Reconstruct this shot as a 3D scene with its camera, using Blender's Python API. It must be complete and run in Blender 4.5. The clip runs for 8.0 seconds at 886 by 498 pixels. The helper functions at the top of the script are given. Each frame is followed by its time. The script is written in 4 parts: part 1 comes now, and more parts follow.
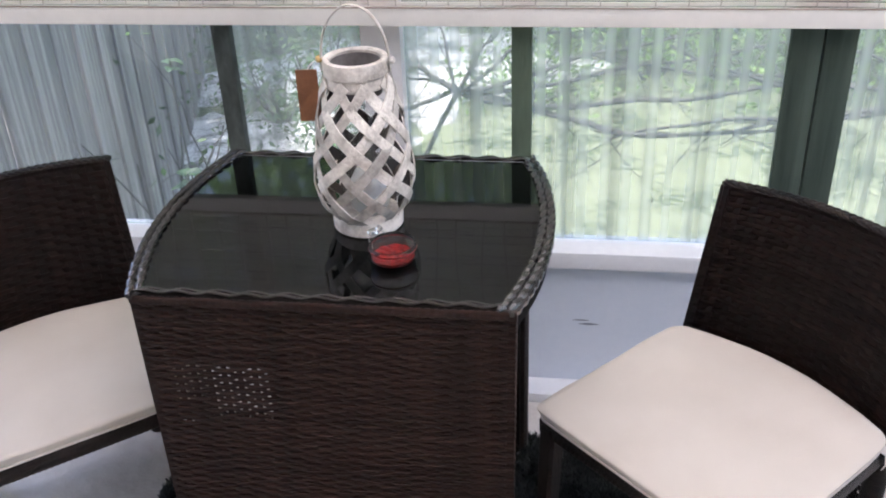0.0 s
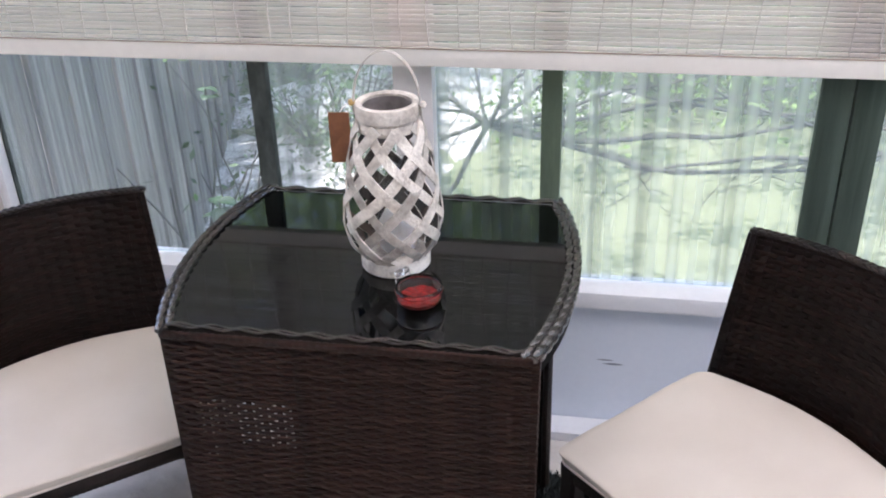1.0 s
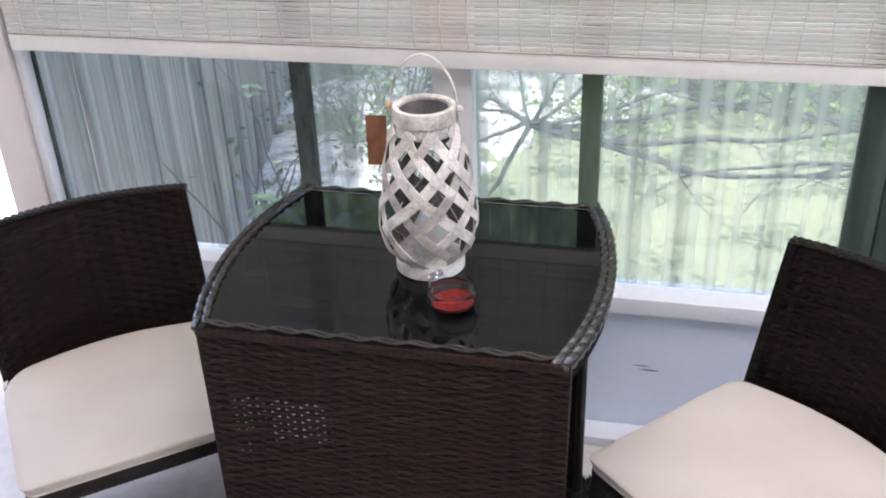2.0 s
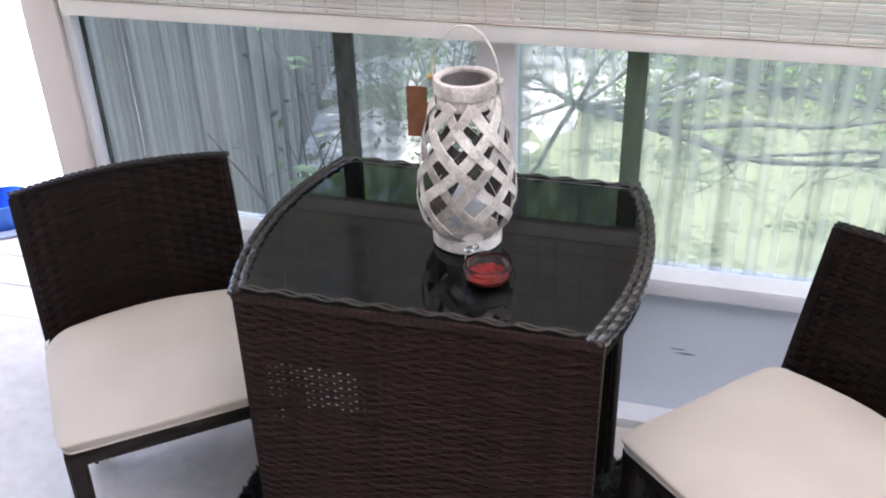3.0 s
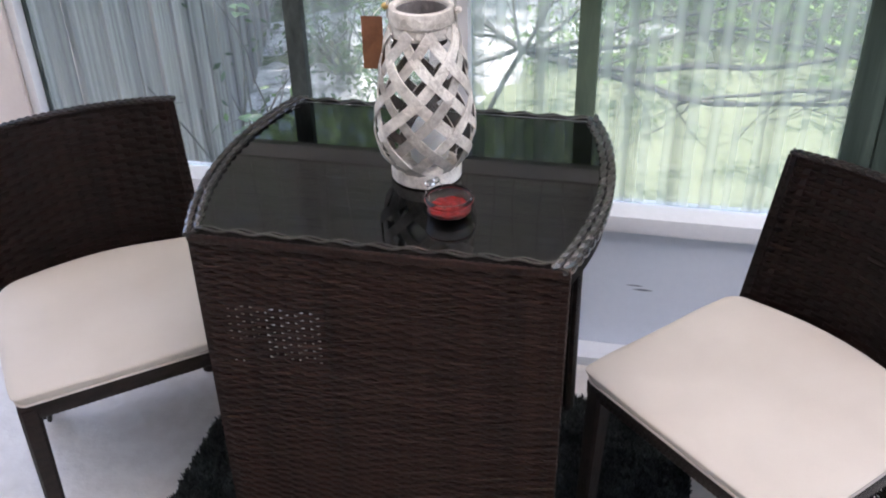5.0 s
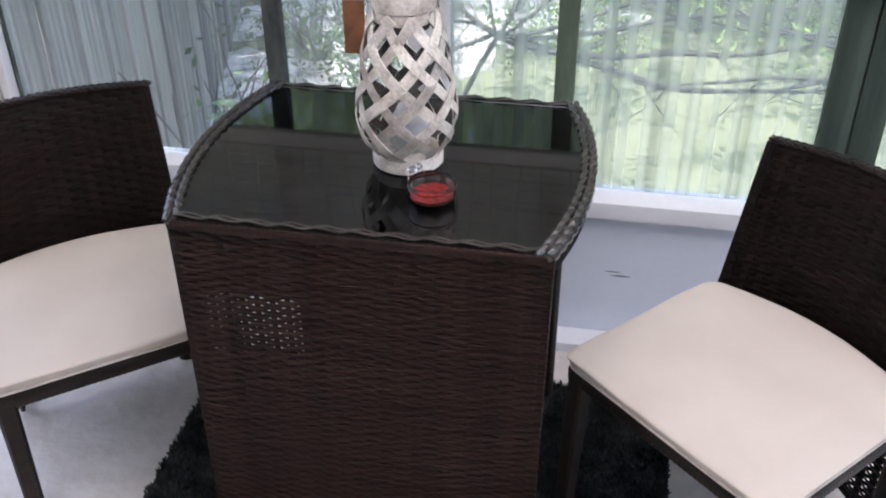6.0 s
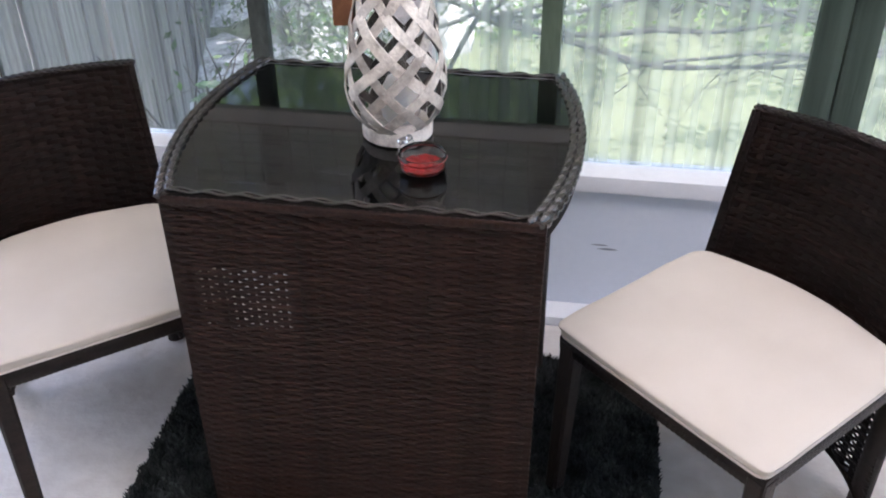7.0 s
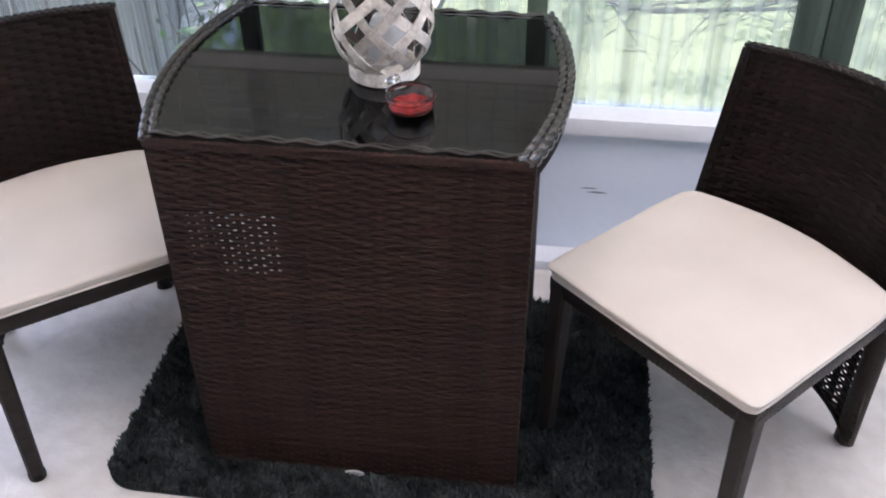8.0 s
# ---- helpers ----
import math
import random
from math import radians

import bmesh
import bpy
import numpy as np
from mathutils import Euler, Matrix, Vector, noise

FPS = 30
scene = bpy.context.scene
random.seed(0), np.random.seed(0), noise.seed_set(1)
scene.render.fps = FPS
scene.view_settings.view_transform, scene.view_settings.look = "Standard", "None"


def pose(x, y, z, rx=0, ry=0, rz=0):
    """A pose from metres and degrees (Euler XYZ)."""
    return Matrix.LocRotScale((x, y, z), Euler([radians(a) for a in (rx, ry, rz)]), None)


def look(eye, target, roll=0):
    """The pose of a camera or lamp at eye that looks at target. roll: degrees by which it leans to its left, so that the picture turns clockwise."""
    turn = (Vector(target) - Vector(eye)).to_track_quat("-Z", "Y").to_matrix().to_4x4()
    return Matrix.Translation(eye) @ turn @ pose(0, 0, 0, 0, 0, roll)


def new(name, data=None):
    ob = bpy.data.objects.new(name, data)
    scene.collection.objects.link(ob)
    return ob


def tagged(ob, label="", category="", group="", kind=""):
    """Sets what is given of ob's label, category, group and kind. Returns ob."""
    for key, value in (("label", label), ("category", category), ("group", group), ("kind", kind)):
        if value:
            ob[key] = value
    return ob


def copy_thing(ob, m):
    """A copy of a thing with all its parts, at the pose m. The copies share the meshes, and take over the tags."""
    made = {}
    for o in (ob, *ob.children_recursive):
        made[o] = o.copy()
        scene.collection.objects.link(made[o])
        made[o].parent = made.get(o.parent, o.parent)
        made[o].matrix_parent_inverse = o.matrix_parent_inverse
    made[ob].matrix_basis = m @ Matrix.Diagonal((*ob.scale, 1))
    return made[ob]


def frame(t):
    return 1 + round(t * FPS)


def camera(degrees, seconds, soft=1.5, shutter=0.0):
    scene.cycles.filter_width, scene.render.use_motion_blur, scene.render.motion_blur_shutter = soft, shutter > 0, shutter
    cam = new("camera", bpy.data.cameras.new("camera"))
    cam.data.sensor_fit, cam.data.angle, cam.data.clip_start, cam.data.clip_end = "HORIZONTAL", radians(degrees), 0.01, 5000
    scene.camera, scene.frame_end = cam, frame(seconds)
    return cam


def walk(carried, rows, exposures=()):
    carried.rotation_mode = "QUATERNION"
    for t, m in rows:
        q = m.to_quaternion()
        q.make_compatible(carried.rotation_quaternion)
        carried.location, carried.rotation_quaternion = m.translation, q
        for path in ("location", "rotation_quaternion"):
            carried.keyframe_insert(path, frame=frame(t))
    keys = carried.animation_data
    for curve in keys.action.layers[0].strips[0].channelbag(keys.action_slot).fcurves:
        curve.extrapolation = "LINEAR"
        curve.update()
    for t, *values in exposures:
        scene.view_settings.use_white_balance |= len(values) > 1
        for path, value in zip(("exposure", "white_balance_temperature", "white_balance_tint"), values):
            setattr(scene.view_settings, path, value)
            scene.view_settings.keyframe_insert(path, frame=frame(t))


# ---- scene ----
cam = camera(49.2, 8.0, soft=1.9)
PATH = [
    (0, (0.154, -0.558, 1.507), (-0.12, 1.143, 0.491), -2.5),
    (0.5, (0.154, -0.555, 1.528), (-0.144, 1.154, 0.532), -1.9),
    (1, (0.156, -0.553, 1.544), (-0.176, 1.161, 0.568), -1.9),
    (1.5, (0.159, -0.549, 1.555), (-0.205, 1.16, 0.582), -1.7),
    (2, (0.171, -0.547, 1.556), (-0.249, 1.145, 0.576), -2.2),
    (2.2, (0.173, -0.547, 1.555), (-0.293, 1.128, 0.566), -2.2),
    (3.3, (0.179, -0.549, 1.533), (-0.319, 1.099, 0.515), -1.8),
    (3.5, (0.179, -0.548, 1.525), (-0.307, 1.099, 0.5), -1.7),
    (4, (0.172, -0.551, 1.504), (-0.244, 1.107, 0.466), -1.3),
    (4.5, (0.165, -0.56, 1.495), (-0.242, 1.105, 0.465), -2.0),
    (4.7, (0.16, -0.558, 1.493), (-0.238, 1.091, 0.435), -1.9),
    (5.8, (0.135, -0.558, 1.493), (-0.194, 1.081, 0.394), -0.5),
    (6, (0.131, -0.557, 1.489), (-0.184, 1.08, 0.385), -0.4),
    (6.5, (0.121, -0.57, 1.475), (-0.157, 1.065, 0.356), -0.4),
    (7, (0.115, -0.581, 1.471), (-0.156, 1.05, 0.345), -0.6),
    (7.5, (0.116, -0.586, 1.465), (-0.159, 1.01, 0.292), -0.7),
    (8, (0.114, -0.585, 1.45), (-0.126, 0.993, 0.246), -0.8),
]
walk(cam, [(t, look(eye, target, roll)) for t, eye, target, roll in PATH], [(0.0, 2.42, 6200, 19), (2.0, 2.50, 6200, 19), (3.5, 2.42, 6200, 19), (6.0, 2.40, 6200, 19), (7.0, 2.47, 6200, 19), (8.0, 2.60, 6200, 19)])

# ---- light ----
SUN_ELEV, SUN_FROM = 72.0, 205.0   # degrees; the bearing the sun stands at, from +x towards +y
world = bpy.data.worlds.new("sky")
scene.world = world
world.use_nodes = True
wn = world.node_tree
sky = wn.nodes.new("ShaderNodeTexSky")
sky.sky_type = "NISHITA"
sky.sun_disc = False
sky.sun_elevation = radians(SUN_ELEV)
sky.sun_rotation = radians(90 - SUN_FROM)
sky.air_density, sky.dust_density = 1.0, 3.0
wn.links.new(sky.outputs[0], wn.nodes["Background"].inputs[0])
wn.nodes["Background"].inputs[1].default_value = 0.15
sun_data = bpy.data.lights.new("sun", "SUN")
sun_data.energy, sun_data.angle, sun_data.color = 2.8, radians(4), (1.0, 0.95, 0.88)
sun = new("sun", sun_data)
e, b = radians(SUN_ELEV), radians(SUN_FROM)
sun.matrix_world = look((0, 0, 0), (-math.cos(e) * math.cos(b), -math.cos(e) * math.sin(b), -math.sin(e)))


# ---- materials ----
def material(name, colour, colour2=None, rough=0.5, metal=0.0, scale=8.0, detail=6.0, stretch=(1, 1, 1), bump=0.0,
             bump_scale=60.0, fine=None, per_object=0.0, per_island=0.0, rough_vary=0.0, ior=1.5, spec=None, coat=0.0):
    """A node material: two colours mixed by a coarse and a fine noise, bump from the fine one, and a tone of its own per piece."""
    m = bpy.data.materials.new(name)
    m.use_nodes = True
    n, l = m.node_tree.nodes, m.node_tree.links
    p = n["Principled BSDF"]
    p.inputs["Roughness"].default_value, p.inputs["Metallic"].default_value = rough, metal
    p.inputs["IOR"].default_value = ior
    if spec is not None:
        p.inputs["Specular IOR Level"].default_value = spec
    p.inputs["Coat Weight"].default_value = coat
    co = n.new("ShaderNodeTexCoord")
    mp = n.new("ShaderNodeMapping")
    mp.inputs["Scale"].default_value = stretch
    l.new(co.outputs["Object"], mp.inputs[0])
    coarse = n.new("ShaderNodeTexNoise")
    coarse.inputs["Scale"].default_value, coarse.inputs["Detail"].default_value = scale, detail
    l.new(mp.outputs[0], coarse.inputs[0])
    grain = n.new("ShaderNodeTexNoise")
    grain.inputs["Scale"].default_value, grain.inputs["Detail"].default_value = bump_scale, 4
    l.new(mp.outputs[0], grain.inputs[0])
    add = n.new("ShaderNodeMath")
    add.operation = "MULTIPLY_ADD"
    add.inputs[1].default_value = 0.35 if fine is None else fine
    l.new(grain.outputs[0], add.inputs[0])
    l.new(coarse.outputs[0], add.inputs[2])
    ramp = n.new("ShaderNodeValToRGB")
    shift = 0.5 * (0.35 if fine is None else fine)
    ramp.color_ramp.elements[0].position, ramp.color_ramp.elements[1].position = 0.32 + shift, 0.68 + shift
    ramp.color_ramp.elements[0].color, ramp.color_ramp.elements[1].color = (*colour, 1), (*(colour2 or colour), 1)
    l.new(add.outputs[0], ramp.inputs[0])
    out = ramp.outputs[0]
    for amount, node, socket in ((per_object, "ShaderNodeObjectInfo", "Random"), (per_island, "ShaderNodeNewGeometry", "Random Per Island")):
        if amount:
            info = n.new(node)
            rng = n.new("ShaderNodeMapRange")
            rng.inputs["To Min"].default_value, rng.inputs["To Max"].default_value = 1 - amount, 1 + amount
            l.new(info.outputs[socket], rng.inputs[0])
            hsv = n.new("ShaderNodeHueSaturation")
            l.new(rng.outputs[0], hsv.inputs["Value"])
            l.new(out, hsv.inputs["Color"])
            out = hsv.outputs[0]
    l.new(out, p.inputs["Base Color"])
    if rough_vary:
        rr = n.new("ShaderNodeMapRange")
        rr.inputs["To Min"].default_value, rr.inputs["To Max"].default_value = rough - rough_vary, rough + rough_vary
        l.new(coarse.outputs[0], rr.inputs[0])
        l.new(rr.outputs[0], p.inputs["Roughness"])
    if bump:
        bp = n.new("ShaderNodeBump")
        bp.inputs["Strength"].default_value, bp.inputs["Distance"].default_value = bump, 0.01
        l.new(grain.outputs[0], bp.inputs["Height"])
        l.new(bp.outputs[0], p.inputs["Normal"])
    return m


def see_through(m, share):
    """Lets a share of the light pass diffusely through a thin surface."""
    n, l = m.node_tree.nodes, m.node_tree.links
    p = n["Principled BSDF"]
    tr = n.new("ShaderNodeBsdfTranslucent")
    mix = n.new("ShaderNodeMixShader")
    mix.inputs[0].default_value = share
    for link in list(p.inputs["Base Color"].links):
        l.new(link.from_socket, tr.inputs[0])
    l.new(p.outputs[0], mix.inputs[1])
    l.new(tr.outputs[0], mix.inputs[2])
    l.new(mix.outputs[0], n["Material Output"].inputs[0])
    return m


def clear_glass(name, colour=(1, 1, 1), rough=0.0, ior=1.45):
    m = bpy.data.materials.new(name)
    m.use_nodes = True
    p = m.node_tree.nodes["Principled BSDF"]
    p.inputs["Base Color"].default_value = (*colour, 1)
    p.inputs["Roughness"].default_value, p.inputs["IOR"].default_value = rough, ior
    p.inputs["Transmission Weight"].default_value = 1.0
    return m


def streaked_pane(name, streaking):
    """A thin old pane: mostly clear and a little green, with milky and darker streaks that run down it, and gloss."""
    m = bpy.data.materials.new(name)
    m.use_nodes = True
    n, l = m.node_tree.nodes, m.node_tree.links
    n.remove(n["Principled BSDF"])
    co = n.new("ShaderNodeTexCoord")
    mp = n.new("ShaderNodeMapping")
    mp.inputs["Scale"].default_value = (1, 1, 0.008)
    l.new(co.outputs["Object"], mp.inputs[0])
    wide = n.new("ShaderNodeTexNoise")
    wide.inputs["Scale"].default_value, wide.inputs["Detail"].default_value = 38, 3
    l.new(mp.outputs[0], wide.inputs[0])
    wave = n.new("ShaderNodeTexNoise")
    wave.inputs["Scale"].default_value, wave.inputs["Detail"].default_value = 2.5, 3
    l.new(co.outputs["Object"], wave.inputs[0])
    r1 = n.new("ShaderNodeMapRange")
    r1.inputs["From Min"].default_value, r1.inputs["From Max"].default_value = 0.42, 0.72
    r1.inputs["To Min"].default_value, r1.inputs["To Max"].default_value = 0.13 * streaking, 0.19 * streaking
    l.new(wide.outputs[0], r1.inputs[0])
    r2 = n.new("ShaderNodeMapRange")
    r2.inputs["From Min"].default_value, r2.inputs["From Max"].default_value = 0.3, 0.7
    r2.inputs["To Min"].default_value, r2.inputs["To Max"].default_value = 0.0, 0.10 * streaking
    l.new(wave.outputs[0], r2.inputs[0])
    flutes = n.new("ShaderNodeTexWave")
    flutes.wave_type, flutes.bands_direction = "BANDS", "X"
    flutes.inputs["Scale"].default_value, flutes.inputs["Distortion"].default_value = 6.9, 1.3
    flutes.inputs["Detail"].default_value, flutes.inputs["Detail Scale"].default_value = 2.0, 0.8
    l.new(mp.outputs[0], flutes.inputs[0])
    r3 = n.new("ShaderNodeMapRange")
    r3.inputs["From Min"].default_value, r3.inputs["From Max"].default_value = 0.35, 1.0
    r3.inputs["To Min"].default_value, r3.inputs["To Max"].default_value = 0.0, 0.11 * streaking
    l.new(flutes.outputs["Fac"], r3.inputs[0])
    sum1 = n.new("ShaderNodeMath")
    l.new(r1.outputs[0], sum1.inputs[0])
    l.new(r2.outputs[0], sum1.inputs[1])
    add = n.new("ShaderNodeMath")
    l.new(sum1.outputs[0], add.inputs[0])
    l.new(r3.outputs[0], add.inputs[1])
    clear = n.new("ShaderNodeBsdfTransparent")
    clear.inputs[0].default_value = (0.95, 0.965, 0.955, 1)
    dark_bands = n.new("ShaderNodeTexNoise")
    dark_bands.inputs["Scale"].default_value, dark_bands.inputs["Detail"].default_value = 34, 2
    l.new(mp.outputs[0], dark_bands.inputs[0])
    dull = n.new("ShaderNodeValToRGB")
    dull.color_ramp.elements[0].position, dull.color_ramp.elements[1].position = 0.36, 0.47
    low = 1 - 0.16 - 0.08 * min(streaking, 1.3)
    dull.color_ramp.elements[0].color = (0.95 * low, 0.97 * low, 0.97 * low, 1)
    dull.color_ramp.elements[1].color = (0.95, 0.965, 0.955, 1)
    l.new(dark_bands.outputs[0], dull.inputs[0])
    l.new(dull.outputs[0], clear.inputs[0])
    milky = n.new("ShaderNodeBsdfTranslucent")
    milky.inputs[0].default_value = (0.95, 0.957, 0.885, 1)
    gloss = n.new("ShaderNodeBsdfGlossy")
    gloss.inputs["Roughness"].default_value = 0.04
    mix = n.new("ShaderNodeMixShader")
    l.new(add.outputs[0], mix.inputs[0])
    l.new(clear.outputs[0], mix.inputs[1])
    l.new(milky.outputs[0], mix.inputs[2])
    fres = n.new("ShaderNodeFresnel")
    fres.inputs[0].default_value = 1.45
    mix2 = n.new("ShaderNodeMixShader")
    l.new(fres.outputs[0], mix2.inputs[0])
    l.new(mix.outputs[0], mix2.inputs[1])
    l.new(gloss.outputs[0], mix2.inputs[2])
    l.new(mix2.outputs[0], n["Material Output"].inputs[0])
    return m


def thin_glass(name):
    """A thin clear wall of glass with a faint gloss."""
    m = bpy.data.materials.new(name)
    m.use_nodes = True
    n, l = m.node_tree.nodes, m.node_tree.links
    n.remove(n["Principled BSDF"])
    clear, gloss, mix = n.new("ShaderNodeBsdfTransparent"), n.new("ShaderNodeBsdfGlossy"), n.new("ShaderNodeMixShader")
    clear.inputs[0].default_value = (0.97, 0.975, 0.975, 1)
    gloss.inputs["Roughness"].default_value = 0.03
    mix.inputs[0].default_value = 0.05
    l.new(clear.outputs[0], mix.inputs[1])
    l.new(gloss.outputs[0], mix.inputs[2])
    l.new(mix.outputs[0], n["Material Output"].inputs[0])
    return m


WICKER = material("dark_wicker", (0.0132, 0.0074, 0.0057), (0.046, 0.0218, 0.0156), 0.42, spec=0.18, scale=30, stretch=(1, 1, 6), bump=0.25, bump_scale=350, per_object=0.28, rough_vary=0.1)
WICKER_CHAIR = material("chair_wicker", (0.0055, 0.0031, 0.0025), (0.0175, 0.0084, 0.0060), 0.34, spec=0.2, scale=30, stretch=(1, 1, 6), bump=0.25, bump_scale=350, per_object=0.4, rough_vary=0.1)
RIM = material("rim_wicker", (0.0095, 0.0072, 0.006), (0.034, 0.027, 0.023), 0.13, coat=0.6, scale=40, bump=0.15, bump_scale=400, per_island=0.45, rough_vary=0.05)
RIM_FRONT = material("rim_strand", (0.0085, 0.0058, 0.0048), (0.027, 0.0185, 0.015), 0.13, spec=0.6, coat=0.5, scale=40, bump=0.15, bump_scale=400, rough_vary=0.05)
# Pale grey-green for the highlight along the table glass, painted as colour.
EDGE_GLINT = material("glass_edge_glint", (0.10, 0.115, 0.11), (0.17, 0.185, 0.18), 0.2, scale=30)
INNER = material("black_lining", (0.006, 0.005, 0.0043), (0.011, 0.009, 0.008), 0.8, bump=0.1, spec=0.1)
LEG = material("dark_leg", (0.008, 0.0055, 0.0046), (0.026, 0.017, 0.0135), 0.36, spec=0.2, scale=25, stretch=(1, 1, 3), bump=0.25, bump_scale=240, rough_vary=0.1)
GLASS_TOP = material("black_glass", (0.0016, 0.0017, 0.0018), (0.0028, 0.0028, 0.0028), 0.05, scale=5, rough_vary=0.012, ior=1.38)
CUSHION = material("cream_fabric", (0.55, 0.492, 0.425), (0.605, 0.547, 0.478), 0.95, scale=6, bump=0.12, bump_scale=900, spec=0.15)
PIPING = material("cream_piping", (0.6, 0.53, 0.48), (0.68, 0.6, 0.55), 0.9, scale=20, bump=0.1, bump_scale=600, spec=0.15)
RUG = material("charcoal_pile", (0.013, 0.0150, 0.0144), (0.060, 0.066, 0.063), 0.9, scale=14, per_island=0.55, spec=0.15)
RUG_BACK = material("rug_backing", (0.01, 0.012, 0.012), (0.02, 0.022, 0.02), 0.95)
FLOOR = material("painted_concrete", (0.52, 0.47, 0.415), (0.75, 0.71, 0.655), 0.5, scale=2.2, detail=8, bump=0.55, bump_scale=24, rough_vary=0.12)
DECK = material("white_deck", (0.74, 0.73, 0.72), (0.82, 0.81, 0.8), 0.6, scale=3, stretch=(1, 12, 12), bump=0.15, bump_scale=50, per_object=0.04)
WHITE = material("white_paint", (0.74, 0.74, 0.745), (0.82, 0.82, 0.825), 0.45, scale=3, bump=0.06, bump_scale=80, rough_vary=0.1)
FRAME = material("warm_white_paint", (0.80, 0.765, 0.745), (0.86, 0.83, 0.81), 0.45, scale=3, bump=0.06, bump_scale=80, rough_vary=0.1)
WALL = material("pale_wall_board", (0.70, 0.74, 0.80), (0.76, 0.795, 0.85), 0.5, scale=2, bump=0.06, bump_scale=60, rough_vary=0.12)
CREAM = material("cream_paint", (0.70, 0.62, 0.575), (0.76, 0.68, 0.63), 0.5, scale=3, bump=0.06, bump_scale=90)
CEIL = material("ceiling_paint", (0.74, 0.73, 0.71), (0.8, 0.79, 0.77), 0.8, scale=2)
SCUFF = material("grey_scuff", (0.2, 0.22, 0.25), (0.36, 0.39, 0.43), 0.7, scale=60)
POST = material("green_post", (0.085, 0.12, 0.08), (0.135, 0.18, 0.12), 0.7, scale=9, stretch=(1, 1, 0.2), bump=0.3, bump_scale=70)
POST_BROAD = material("blue_green_post", (0.030, 0.046, 0.035), (0.076, 0.104, 0.081), 0.7, spec=0.25, scale=22, stretch=(1, 1, 0.06), bump=0.3, bump_scale=70)
# The pale mottling paints reflections on the dark post into its colour.
POST_DARK = material("reflection_mottled_post", (0.012, 0.016, 0.014), (0.085, 0.10, 0.088), 0.75, scale=26, stretch=(1, 1, 0.45), bump=0.35, bump_scale=70)
FENCE = material("grey_fence", (0.105, 0.097, 0.096), (0.265, 0.247, 0.243), 0.8, scale=30, stretch=(1, 1, 0.03), bump=0.3, bump_scale=60, per_object=0.18)
REED = see_through(material("reed", (0.93, 0.875, 0.83), (0.97, 0.925, 0.885), 0.7, scale=12, stretch=(0.2, 1, 1), per_object=0.03), 0.78)
REED_MANY = see_through(material("reed_upper", (0.93, 0.875, 0.83), (0.97, 0.925, 0.885), 0.7, scale=12, stretch=(0.2, 1, 1), per_island=0.04), 0.78)
THREAD = material("grey_thread", (0.56, 0.51, 0.47), (0.68, 0.63, 0.59), 0.9)
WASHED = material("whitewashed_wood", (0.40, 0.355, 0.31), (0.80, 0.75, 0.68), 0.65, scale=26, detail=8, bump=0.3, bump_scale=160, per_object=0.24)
# Inner slat faces: the shade inside the lantern is put into this colour.
SLAT_SHADE = material("shade_brown_wood", (0.065, 0.050, 0.042), (0.15, 0.12, 0.103), 0.75, scale=30, stretch=(1, 1, 0.4), bump=0.25, bump_scale=140, per_object=0.15)
# Grey that carries the shade inside the lantern's neck.
NECK_SHADE = material("neck_shade_grey", (0.16, 0.14, 0.135), (0.28, 0.26, 0.25), 0.7, scale=18, bump=0.2, bump_scale=120)
CANDLE = see_through(material("white_wax", (0.90, 0.89, 0.875), (0.93, 0.92, 0.905), 0.45, scale=9), 0.0)
wax = CANDLE.node_tree.nodes["Principled BSDF"]
wax.inputs["Subsurface Weight"].default_value, wax.inputs["Subsurface Scale"].default_value = 1.0, 0.04
wax.inputs["Subsurface Radius"].default_value = (1.0, 0.9, 0.8)
TAG = material("brown_card", (0.17, 0.066, 0.030), (0.25, 0.105, 0.047), 0.7, scale=30, bump=0.1, bump_scale=200)
CORK = material("gold_bead", (0.45, 0.27, 0.09), (0.6, 0.4, 0.15), 0.5, scale=60)
RED_WAX = material("red_wax", (0.07, 0.003, 0.003), (0.31, 0.012, 0.010), 0.35, scale=110, bump=0.3, bump_scale=140)
JAR_GLASS = clear_glass("jar_glass", (0.98, 0.98, 0.98))
CYL_GLASS = thin_glass("lantern_glass")
PANE = streaked_pane("streaked_pane", 1.05)
PANE_CLEARER = streaked_pane("less_streaked_pane", 0.30)
PANE_HALF = streaked_pane("half_streaked_pane", 0.65)
METAL = material("bright_wire", (0.7, 0.7, 0.7), (0.8, 0.8, 0.8), 0.2, metal=1.0)
BADGE = material("silver_badge", (0.62, 0.6, 0.57), (0.72, 0.7, 0.66), 0.35, metal=0.3)
BLUE = material("blue_plastic", (0.03, 0.12, 0.55), (0.05, 0.18, 0.65), 0.3)
BLUE_PALE = material("pale_blue_plastic", (0.38, 0.48, 0.62), (0.45, 0.55, 0.7), 0.35)
GRASS = material("lawn", (0.036, 0.054, 0.026), (0.150, 0.171, 0.108), 0.9, scale=2.6, detail=10, fine=0.9, bump=0.6, bump_scale=25, spec=0.1)
LEAF = see_through(material("leaf", (0.032, 0.075, 0.024), (0.095, 0.17, 0.055), 0.5, scale=1.5, per_island=0.4), 0.4)
BROAD = material("broad_leaf", (0.014, 0.036, 0.016), (0.035, 0.080, 0.030), 0.45, scale=20, per_object=0.3)
LEAF_PALE = see_through(material("pale_leaf", (0.11, 0.20, 0.05), (0.28, 0.41, 0.14), 0.6, scale=1.5, per_island=0.45, spec=0.2), 0.5)
